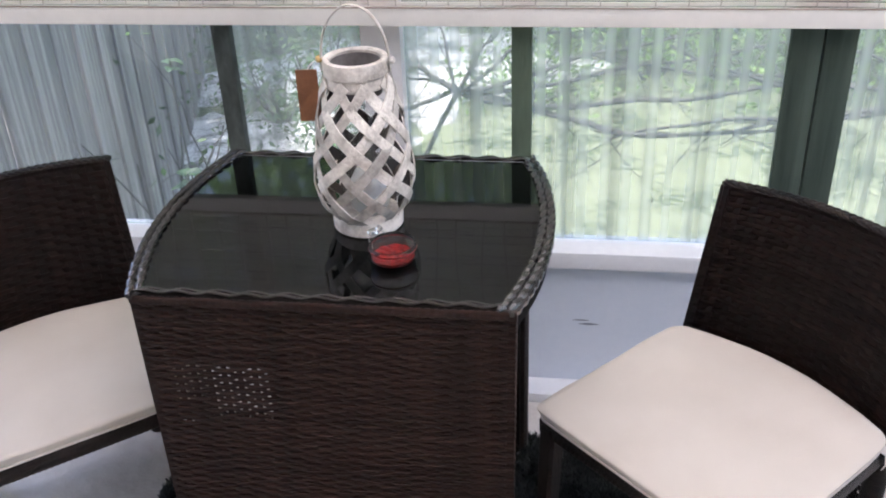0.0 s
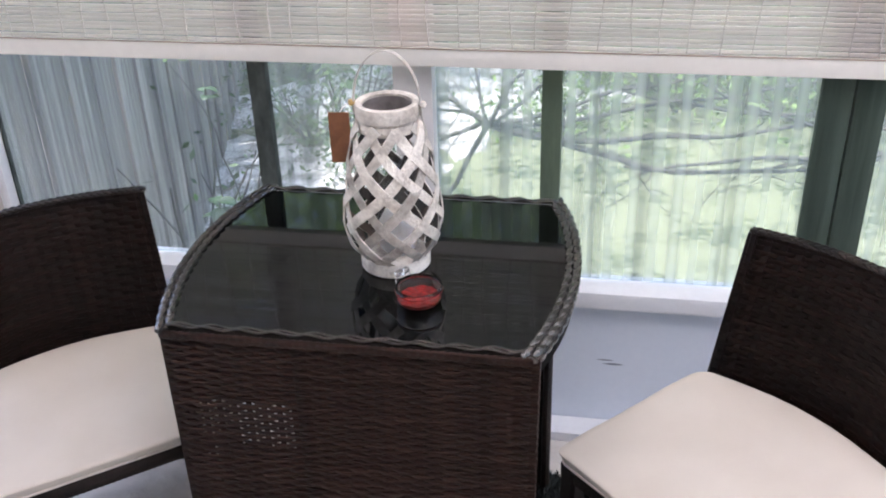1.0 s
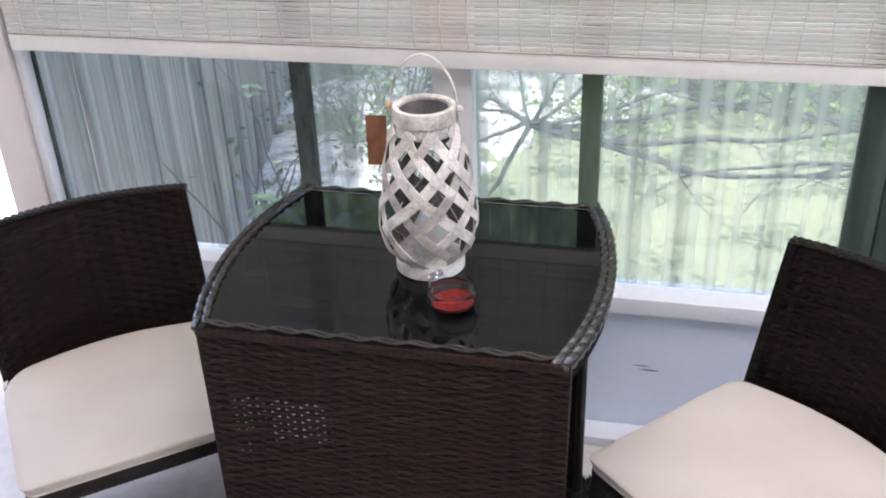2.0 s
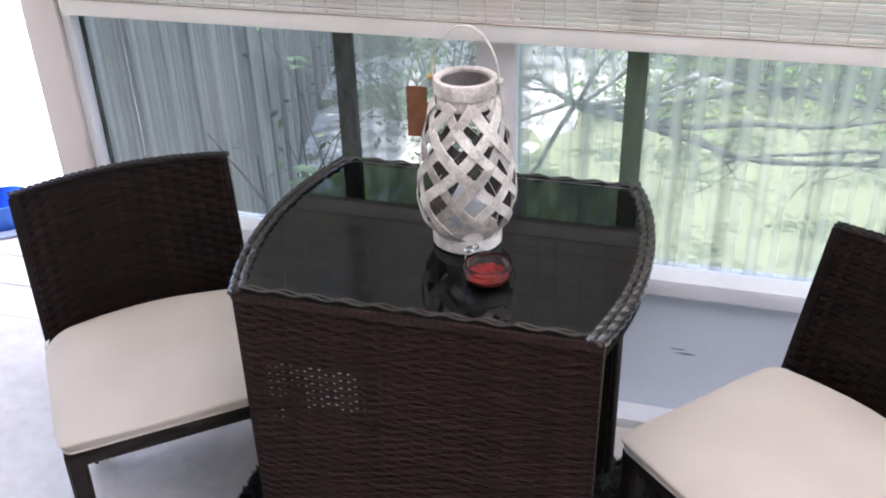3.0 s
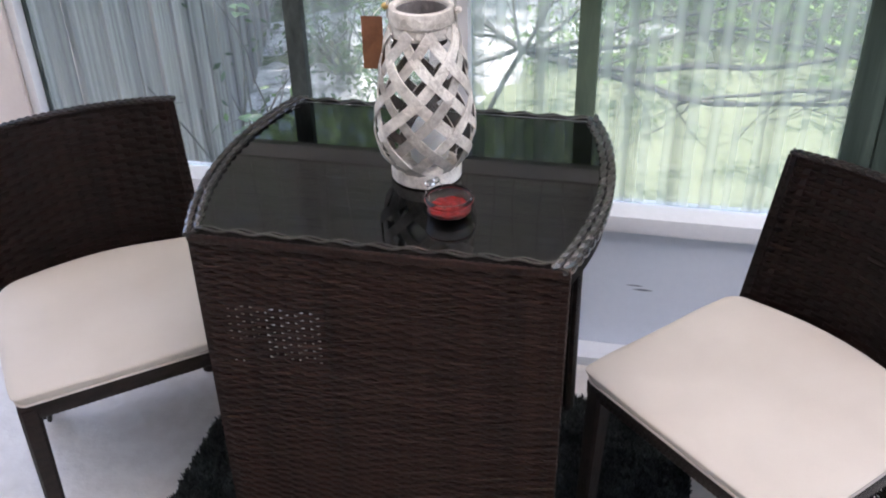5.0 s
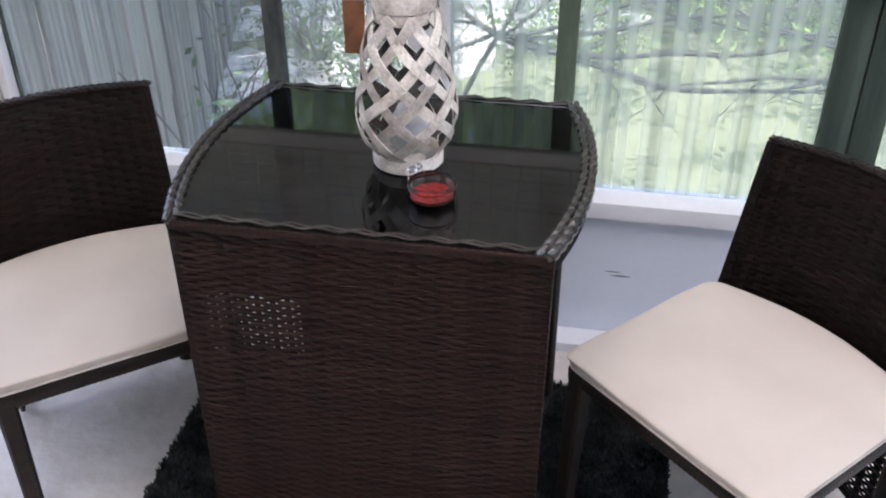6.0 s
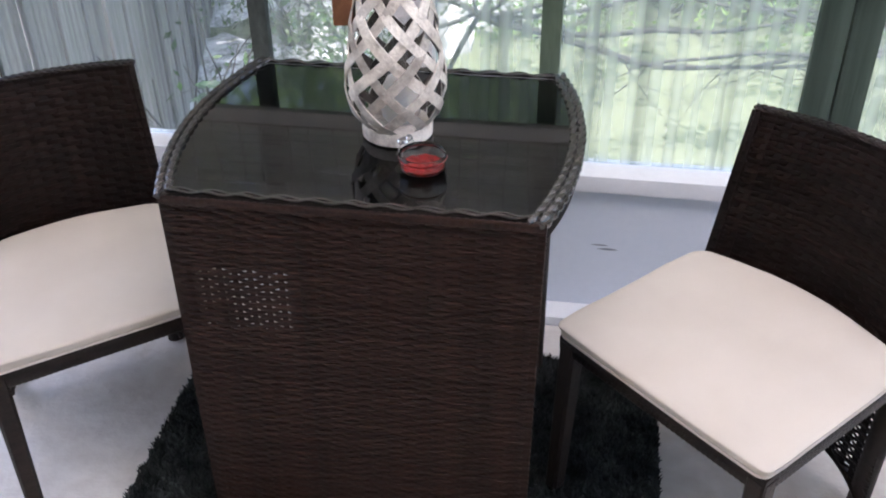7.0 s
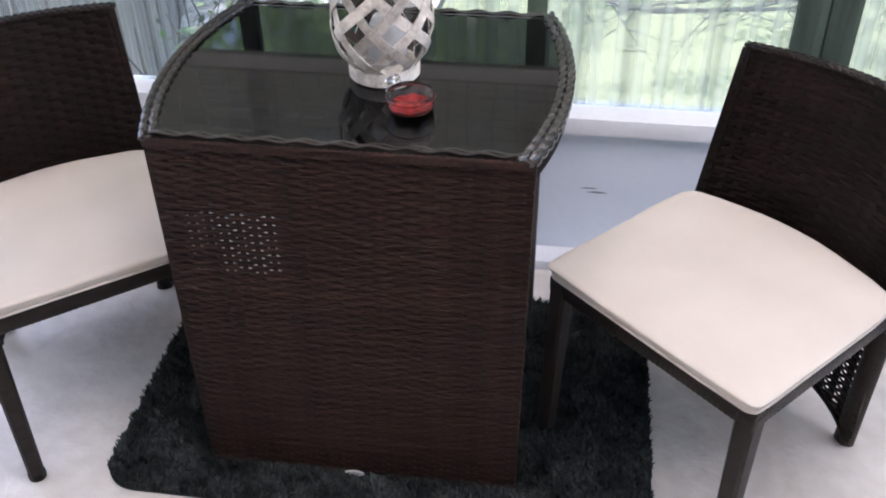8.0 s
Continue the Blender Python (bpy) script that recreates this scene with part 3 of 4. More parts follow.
for pts in (rim_path(0.013)[0:41], rim_path(0.010)[80:121]):
    bm = braid(bmesh.new(), [(x, y, 0.719) for x, y, _ in pts], 0.055, 0.0033, 0.0046, 0.0020, 2, 0.7)
    part("braided_rim", bm, RIM_FRONT, table, "plaited brown wicker edging")
    bm = bmesh.new()
    sweep(bm, [(x, y, 0.712) for x, y, _ in pts], circle(0.0090, 10, 0.0052))
    part("rim_core", bm, INNER, table)
for sx in (-1, 1):
    edge = [Vector((sx * (side_x(-hd + TD * i / 60) - 0.010), (-hd + TD * i / 60) * 0.985, 0.712)) for i in range(61)]
    bm = bmesh.new()
    sweep(bm, edge[::2], circle(0.0140, 10, 0.0062))
    part("rim_core", bm, RIM_FRONT, table)
    bm = bmesh.new()
    for i in range(1, 60, 3):
        along = (edge[min(i + 1, 60)] - edge[i - 1]).normalized()
        side = along.cross(Vector((0, 0, 1)))
        for row, lift in ((-0.0065, 0.0065), (0.0070, 0.0060)):
            k = i + (0 if row < 0 else 1)
            j = random.uniform(0.85, 1.15)
            bead(bm, edge[min(k, 60)] + side * row + Vector((0, 0, lift)), (along + side * 0.28 + Vector((0, 0, 0.16))).normalized(), (side - along * 0.28).normalized(), 0.0175 * j, 0.0066, 0.0060)
    part("braided_rim", bm, RIM, table, "plaited glossy wicker edging")
    bm = bmesh.new()
    low = [Vector((sx * (side_x(-hd + TD * i / 60) - 0.004), (-hd + TD * i / 60) * 0.93, 0.698)) for i in range(61)]
    sweep(bm, low[::2], circle(0.0055, 8, 0.0125))
    part("side_core", bm, INNER, table)
    bm = bmesh.new()
    for i in range(2, 60, 3):
        along = (low[min(i + 1, 60)] - low[i - 1]).normalized()
        bead(bm, low[i] + Vector((sx * 0.004, 0, 0.001)), along, along.cross(Vector((0, 0, 1))), 0.015, 0.0046, 0.0088)
    part("side_braid", bm, RIM, table, "plaited glossy wicker edging")
bm = lathe(bmesh.new(), [(0, 0.0), (0.016, 0.0), (0.0185, 0.0015), (0.0185, 0.003), (0.016, 0.0042), (0, 0.0045)], 28)
bmesh.ops.scale(bm, verts=bm.verts, vec=(1, 0.42, 1))
ob = part("badge", bm, BADGE, table, "small oval silvery maker's plate")
ob.matrix_basis = pose(-0.010, -hd + 0.0045 - SPLAY, 0.014, 90, 0, 0)


# ---- chairs ----
CW, CBOW, SEAT, ARCH = 0.436, 0.046, 0.380, 0.09


def arc_y(x, y0, bow=CBOW):
    return y0 + bow * (1 - (x / (CW / 2)) ** 2)


def back_path(y0, inset=0.003):
    """The bowed line of the backrest, by its length along x."""
    w = CW - 2 * inset
    return w, lambda s: ((-w / 2 + s, arc_y(-w / 2 + s, y0), 0), (0, -1, 0))


def cushion_mesh(x0, x1, y0, y1, bow, thick, corner=0.035, rear=0.03):
    """A boxy seat pad with rounded corners, a bowed rear edge, a soft crown and slack edges."""
    outline = []
    per = 10

    def corner_pts(cx, cy, a0, r=corner):
        return [(cx + r * math.cos(a0 + math.pi / 2 * i / 6), cy + r * math.sin(a0 + math.pi / 2 * i / 6)) for i in range(7)]

    outline += corner_pts(x0 + corner, y0 + corner, math.pi)
    outline += [(x0 + corner + (x1 - x0 - 2 * corner) * i / per, y0 - 0.002 * math.sin(math.pi * i / per)) for i in range(1, per)]
    outline += corner_pts(x1 - corner, y0 + corner, 1.5 * math.pi)
    outline += [(x1 + 0.002, y0 + corner + (y1 - y0 - corner - rear) * i / per) for i in range(1, per)]
    outline += corner_pts(x1 - rear, y1 - rear, 0, rear)
    outline += [(x1 - rear - (x1 - x0 - 2 * rear) * i / per, y1) for i in range(1, per)]
    outline += corner_pts(x0 + rear, y1 - rear, math.pi / 2, rear)
    outline += [(x0 - 0.002, y1 - rear - (y1 - y0 - corner - rear) * i / per) for i in range(1, per)]
    cx, cy = (x0 + x1) / 2, (y0 + y1) / 2
    half = (x1 - x0) / 2

    def bowed(x, y):
        f = max(0.0, (y - y0) / (y1 - y0))
        return x, y + bow * f ** 1.5 * (1 - ((x - cx) / half) ** 2)

    bm = bmesh.new()
    levels = [(0.94, 0.0), (0.958, 0.002), (0.967, 0.006), (0.986, thick * 0.6), (1.0, thick - 0.003), (0.998, thick - 0.001), (0.988, thick + 0.0006), (0.94, thick + 0.002), (0.8, thick + 0.004), (0.6, thick + 0.005), (0.35, thick + 0.006), (0.12, thick + 0.006)]
    loops = []
    for k, (f, z) in enumerate(levels):
        loop = []
        for x, y in outline:
            px, py = bowed(cx + (x - cx) * f, cy + (y - cy) * f)
            dz = 0.0022 * noise.noise(Vector((px * 16, py * 16, z * 30 + 3))) * (1 if k > 2 else 0.3)
            loop.append(bm.verts.new((px, py, z + dz)))
        loops.append(loop)
    for a, c in zip(loops, loops[1:]):
        for i in range(len(a)):
            j = (i + 1) % len(a)
            bm.faces.new((a[i], a[j], c[j], c[i]))
    bm.faces.new(loops[-1])
    bm.faces.new(loops[0][::-1])
    seam = bmesh.new()
    pts = [bowed(cx + (x - cx) * 0.970, cy + (y - cy) * 0.970) for x, y in outline]
    sweep(seam, [(x, y, 0.0055 + 0.0006 * math.sin(i * 0.8)) for i, (x, y) in enumerate(pts)], circle(0.0026, 6), closed=True)
    return bm, seam


def wicker_chair(x, y, rz, label):
    chair = thing("wicker_chair", x, y, 0.0, rz, label, "chair", "wicker chairs round the table")
    w, f = CW / 2, -0.2
    y_seat, y_top, z_top = 0.185, 0.262, 0.692
    lean = (y_top - y_seat) / (z_top - SEAT)
    # seat: thin woven-over frame
    bm = bmesh.new()
    wrapped_bar(bm, (-w, f + 0.015, SEAT - 0.011), (w, f + 0.015, SEAT - 0.011), 0.015, 0.0185)
    part("seat_rail", bm, LEG, chair)
    for sx in (-1, 1):
        bm = bmesh.new()
        wrapped_bar(bm, (sx * (w - 0.015), f + 0.031, SEAT - 0.011), (sx * (w - 0.015), 0.18, SEAT - 0.011), 0.015, 0.0185)
        part("seat_rail", bm, LEG, chair)
    part("seat", boxed(-w + 0.028, f + 0.028, SEAT - 0.02, w - 0.028, 0.19, SEAT + 0.006), INNER, chair)
    for sx in (-1, 1):
        bm = bmesh.new()
        top = (sx * (w - 0.017), f + 0.017, SEAT - 0.004)
        foot = (sx * (w - 0.010), f + 0.006, 0.006)
        rings = []
        for (px, py, pz), r in ((foot, 0.0145), (top, 0.0180)):
            rings.append([bm.verts.new((px + dx * r, py + dy * r, pz)) for dx, dy in ((-1, -0.7), (-0.7, -1), (0.7, -1), (1, -0.7), (1, 0.7), (0.7, 1), (-0.7, 1), (-1, 0.7))])
        for i in range(8):
            bm.faces.new((rings[0][i], rings[0][(i + 1) % 8], rings[1][(i + 1) % 8], rings[1][i]))
        bm.faces.new(rings[1])
        bm.faces.new(rings[0][::-1])
        leg = part("leg", bm, LEG, chair)
        part("foot_cap", lathe(bmesh.new(), [(0, 0), (0.016, 0), (0.0165, 0.006), (0.0165, 0.014), (0, 0.0145)], 14, foot[0], foot[1]), INNER, leg, "black plastic foot cap")
    # backrest, bowed and leaning
    rest = new("backrest")
    rest.parent = chair
    tagged(rest, label="bowed woven dark brown backrest")
    path = back_path(y_seat)
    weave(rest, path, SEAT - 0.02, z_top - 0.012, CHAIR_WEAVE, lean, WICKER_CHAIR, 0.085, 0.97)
    bm = bmesh.new()
    n = 24
    grid = []
    for k, zz in enumerate((SEAT - 0.02, z_top - 0.016)):
        grid.append([[bm.verts.new((-w + 0.005 + (CW - 0.010) * i / n, arc_y(-w + 0.005 + (CW - 0.010) * i / n, y_seat) + d + lean * (zz - SEAT + 0.02), zz)) for i in range(n + 1)] for d in (0.008, 0.018)])
    for i in range(n):
        for d in (0, 1):
            bm.faces.new((grid[0][d][i], grid[0][d][i + 1], grid[1][d][i + 1], grid[1][d][i]))
    part("lining", bm, INNER, rest)
    bm = braid(bmesh.new(), [(-w + CW * i / 24, arc_y(-w + CW * i / 24, y_top) + 0.004, z_top - 0.006) for i in range(25)], 0.022, 0.0060, 0.0060, 0.002)
    part("top_edge", bm, LEG, rest, "plaited top edge")
    for sx in (-1, 1):
        bm = bmesh.new()
        pts = [(sx * (w - 0.034), y_seat + (0.05 if sx > 0 else 0.095), 0.004), (sx * (w - 0.019), y_seat + 0.016, SEAT - 0.06), (sx * (w - 0.018), y_seat + 0.014, SEAT - 0.02)]
        sweep(bm, pts, circle(0.021, 12, 0.014), ups=[(0, 1, 0)] * 3)
        part("rear_leg", bm, LEG, chair)
        bm = bmesh.new()
        wrapped_bar(bm, (sx * (w - 0.008), y_seat + 0.012, SEAT - 0.019), (sx * (w - 0.008), y_top + 0.009, z_top - 0.006), 0.0072, 0.0072)
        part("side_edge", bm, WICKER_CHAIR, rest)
    # open weave below the seat, with an arched lower edge
    skirt = new("rear_skirt")
    skirt.parent = chair
    tagged(skirt, label="open woven lower back with an arched edge")
    for i in range(36):
        z = SEAT - 0.03 - i * CHAIR_WEAVE[0]
        half = w - 0.014
        reach = 0.0 if z > ARCH else half * math.sqrt(max(0.0, 1 - (z / ARCH) ** 2)) * 0.93
        spans = [(-half, half)] if reach == 0 else [(-half, -reach), (reach, half)]
        for a, c in spans:
            if c - a < 0.02:
                continue
            k0 = round((a + half) / CHAIR_WEAVE[1])
            pth = (c - a, lambda s, a=a, k0=k0: ((a + s, arc_y(a + s, y_seat + 0.006) + 0.02 * (1 - z / SEAT), z), (0, -1 if k0 % 2 == 0 else 1, 0)))
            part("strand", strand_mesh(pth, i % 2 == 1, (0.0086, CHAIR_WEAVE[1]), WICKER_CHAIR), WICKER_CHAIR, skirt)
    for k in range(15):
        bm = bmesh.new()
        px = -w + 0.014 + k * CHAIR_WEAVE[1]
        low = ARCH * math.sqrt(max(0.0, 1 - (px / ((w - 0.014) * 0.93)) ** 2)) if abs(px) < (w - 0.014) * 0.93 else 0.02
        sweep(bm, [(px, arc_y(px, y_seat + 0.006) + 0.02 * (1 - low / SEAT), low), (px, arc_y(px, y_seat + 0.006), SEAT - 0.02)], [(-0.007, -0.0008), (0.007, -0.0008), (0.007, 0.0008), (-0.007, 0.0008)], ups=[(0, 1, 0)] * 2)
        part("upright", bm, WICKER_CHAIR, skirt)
    bm = bmesh.new()
    pts = []
    for i in range(25):
        a = math.pi * i / 24
        px = -math.cos(a) * (w - 0.014) * 0.94
        pz = 0.012 + (ARCH - 0.012) * math.sin(a)
        pts.append((px, arc_y(px, y_seat + 0.006) + 0.02 * (1 - pz / SEAT), pz))
    sweep(bm, pts, circle(0.006, 8, 0.011), ups=[(0, 1, 0)] * 25)
    part("arched_edge", bm, LEG, skirt)
    return chair


def seat_cushion(x, y, rz, label, rear_edge, rear_corner):
    ob = thing("seat_cushion", x, y, SEAT + 0.008, rz, label, "cushion", "cream seat cushions")
    body, seam = cushion_mesh(-0.223, 0.223, -0.211, rear_edge, 0.046, 0.026, 0.017, rear_corner)
    part("pad", body, CUSHION, ob)
    part("piping", seam, PIPING, ob)
    for sx in (-1, 1):
        bm = bmesh.new()
        sweep(bm, [(sx * 0.216, 0.150, 0.014), (sx * 0.224, 0.160, 0.004), (sx * 0.225, 0.166, -0.022), (sx * 0.219, 0.172, -0.040)], ribbon(0.016, 0.002), ups=[(0, 1, 0)] * 4)
        part("tie", bm, PIPING, ob, "white fabric tie")
    return ob


for cx, cy, rz, rear_edge, rear_corner, text in ((0.396, 0.752, -43.2, 0.166, 0.025, "dark brown wicker chair turned outward beside the table"), (-0.801, 0.786, 39.2, 0.152, 0.055, "dark brown wicker chair angled against the table's side")):
    wicker_chair(cx, cy, rz, text)
    seat_cushion(cx, cy, rz, "cream fabric seat pad with piped edge on a wicker chair", rear_edge, rear_corner)


# ---- rug ----
def rug(x0, y0, x1, y1, corner):
    ob = thing("shaggy_rug", (x0 + x1) / 2, (y0 + y1) / 2, 0.0, label="dark charcoal shaggy rug with rounded corners under the table", category="rug")
    hx, hy = (x1 - x0) / 2, (y1 - y0) / 2
    bm = bmesh.new()
    outline = []
    for qx, qy, a0 in ((1, 1, 0), (-1, 1, 90), (-1, -1, 180), (1, -1, 270)):
        for i in range(9):
            a = radians(a0 + 90 * i / 8)
            outline.append((qx * (hx - corner) + corner * math.cos(a), qy * (hy - corner) + corner * math.sin(a)))
    lo = [bm.verts.new((x, y, 0.001)) for x, y in outline]
    hi = [bm.verts.new((x, y, 0.005)) for x, y in outline]
    for i in range(len(lo)):
        j = (i + 1) % len(lo)
        bm.faces.new((lo[i], lo[j], hi[j], hi[i]))
    bm.faces.new(hi)
    bm.faces.new(lo[::-1])
    part("backing", bm, RUG_BACK, ob)
    rng = np.random.default_rng(5)
    n = 90000
    px, py = rng.uniform(-hx, hx, n), rng.uniform(-hy, hy, n)
    ex, ey = np.maximum(np.abs(px) - (hx - corner), 0), np.maximum(np.abs(py) - (hy - corner), 0)
    keep = ex ** 2 + ey ** 2 < corner ** 2
    px, py = px[keep], py[keep]
    n = len(px)
    clump = np.sin(px * 61 + 3 * np.sin(py * 47)) * np.cos(py * 57 + 2 * np.sin(px * 39))
    ang = rng.uniform(0, 2 * np.pi, n) * 0.55 + clump * 2.4
    tall = rng.uniform(0.007, 0.016, n) + 0.003 * clump
    bend = rng.uniform(0.003, 0.009, n)
    wid = rng.uniform(0.0011, 0.0022, n)
    dx, dy = np.cos(ang), np.sin(ang)
    sx, sy = -dy * wid, dx * wid
    base = np.stack([px, py, np.full(n, 0.004)], 1)
    mid = base + np.stack([dx * bend * 0.35, dy * bend * 0.35, tall * 0.62], 1)
    tip = base + np.stack([dx * bend, dy * bend, tall], 1)
    off = np.stack([sx, sy, np.zeros(n)], 1)
    v = np.stack([base - off, base + off, mid + off, mid - off, tip + off * 0.4, tip - off * 0.4], 1).reshape(-1, 3)
    k = np.arange(n) * 6
    f = np.concatenate([np.stack([k, k + 1, k + 2, k + 3], 1), np.stack([k + 3, k + 2, k + 4, k + 5], 1)])
    tagged(part("shag", cloud("shag", v.tolist(), f.tolist(), RUG), RUG, ob, "dense dark shaggy pile"), kind="stuff")
    return ob


rug(-0.715, 0.495, 0.316, 1.135, 0.07)


# ---- lantern ----
def lantern(x, y, z):
    ob = thing("wicker_lantern", x, y, z, -20, "whitewashed woven wood lantern with a looped handle and brown tag", "lantern")
    prof = [(0.0, 0.046), (0.02, 0.050), (0.05, 0.073), (0.09, 0.0805), (0.145, 0.0755), (0.194, 0.067), (0.235, 0.058), (0.265, 0.050)]

    def radius(h):
        for (h0, r0), (h1, r1) in zip(prof, prof[1:]):
            if h <= h1:
                t = (h - h0) / (h1 - h0)
                t = t * t * (3 - 2 * t) * 0.4 + t * 0.6
                return r0 + (r1 - r0) * t
        return prof[-1][1]

    part("base_ring", lathe(bmesh.new(), [(0, 0.0), (0.055, 0.0), (0.059, 0.003), (0.0595, 0.018), (0.056, 0.024), (0.05, 0.026), (0, 0.026)], 40), WASHED, ob)
    part("neck_ring", lathe(bmesh.new(), [(0.046, 0.250), (0.0495, 0.249), (0.0505, 0.252), (0.0505, 0.260), (0.0485, 0.263), (0.0485, 0.266), (0.0515, 0.269), (0.052, 0.286), (0.0505, 0.292), (0.0435, 0.293), (0.0405, 0.290), (0.0400, 0.255), (0.046, 0.250)], 40), WASHED, ob)
    tube = part("inner_tube", lathe(bmesh.new(), [(0.0385, 0.03), (0.0405, 0.03), (0.0405, 0.215), (0.0385, 0.215), (0.0385, 0.03)], 36), CYL_GLASS, ob, "clear glass candle cylinder")
    # Added sleeve, darkened in colour to stand for shade within the neck.
    part("liner", lathe(bmesh.new(), [(0.0388, 0.235), (0.0395, 0.235), (0.0395, 0.286), (0.0388, 0.286), (0.0388, 0.235)], 36), NECK_SHADE, ob, "added grey sleeve coloured as the shade inside the neck")
    tube.visible_shadow = False
    n, turn = 8, 3.15
    z0, z1 = 0.014, 0.262
    for way in (1, -1):
        for k in range(n):
            m = 34
            own, slant = random.uniform(-0.17, 0.17), turn * random.uniform(0.86, 1.12)
            bm = bmesh.new()
            rings = []
            for i in range(m + 1):
                t = i / m
                h = z0 + (z1 - z0) * t
                a = 2 * math.pi * k / n + way * slant * (t - 0.5) + 0.15 * way + own
                weave_out = 0.0022 * math.cos(math.pi * (a * n / math.pi) * 0.5 + (0 if way > 0 else math.pi) + k * math.pi)
                r = radius(h) + weave_out
                wd = 0.0079 + 0.0012 * math.sin(k * 2.1 + way)
                da = wd / r * 0.75
                dz = way * -0.0056
                ring = []
                for sgn in (-1, 1):
                    rr = radius(max(0.0, h + sgn * dz)) + weave_out
                    for th in (0, 0.0026):
                        ring.append(bm.verts.new(((rr + th) * math.cos(a + sgn * da), (rr + th) * math.sin(a + sgn * da), h + sgn * dz)))
                rings.append([ring[0], ring[1], ring[3], ring[2]])
            for r0, r1 in zip(rings, rings[1:]):
                for j in range(4):
                    bm.faces.new((r0[j], r0[(j + 1) % 4], r1[(j + 1) % 4], r1[j]))
            bm.faces.new(rings[0][::-1])
            bm.faces.new(rings[-1])
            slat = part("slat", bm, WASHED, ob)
            slat.data.materials.append(SLAT_SHADE)
            for poly in slat.data.polygons:      # whitewash outside; within, a dark brown that paints the lantern's inner shade
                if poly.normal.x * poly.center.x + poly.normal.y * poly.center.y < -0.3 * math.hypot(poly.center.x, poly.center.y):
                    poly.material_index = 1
    hoop = bmesh.new()
    pts, ups = [], []
    for i in range(33):
        a = math.pi * i / 32
        px, pz = -math.cos(a) * 0.0545 * (1 - 0.10 * math.sin(a) ** 3), 0.270 + 0.104 * math.sin(a) ** 0.8
        pts.append((px * math.cos(0.35), px * math.sin(0.35), pz))
        ups.append((-math.sin(0.35), math.cos(0.35), 0))
    sweep(hoop, pts, ribbon(0.009, 0.0028), ups=ups)
    part("handle", hoop, WASHED, ob, "thin bent wood loop handle")
    for sx in (-1, 1):
        bm = lathe(bmesh.new(), [(0, -0.006), (0.005, -0.004), (0.0065, 0.0), (0.005, 0.004), (0, 0.006)], 12)
        part("bead", bm, CORK if sx < 0 else WASHED, ob).location = (sx * 0.057 * math.cos(0.35), sx * 0.057 * math.sin(0.35), 0.288)
    tag = part("tag", boxed(-0.001, -0.017, -0.043, 0.001, 0.017, 0.043, bevel=0.0008), TAG, ob, "brown card tag")
    tag.matrix_basis = pose(-0.068, -0.038, 0.232, 0, 0, 115)
    bm = bmesh.new()
    sweep(bm, [(-0.060, -0.024, 0.286), (-0.066, -0.030, 0.279), (-0.068, -0.036, 0.272)], circle(0.0008, 5), ups=[(1, 0, 0)] * 3)
    part("tag_string", bm, THREAD, ob)
    return ob


lantern(-0.197, 0.846, 0.716)
candle = thing("pillar_candle", -0.190, 0.842, 0.7425, label="white egg-shaped wax candle inside the lantern", category="candle")
part("wax", lathe(bmesh.new(), [(0, 0.0), (0.022, 0.0), (0.031, 0.012), (0.034, 0.032), (0.031, 0.056), (0.021, 0.076), (0.008, 0.084), (0, 0.085)], 32), CANDLE, candle)
bm = bmesh.new()
sweep(bm, [(0, 0, 0.084), (0.001, 0, 0.094)], circle(0.0009, 6), ups=[(0, 1, 0)] * 2)
part("wick", bm, THREAD, candle)


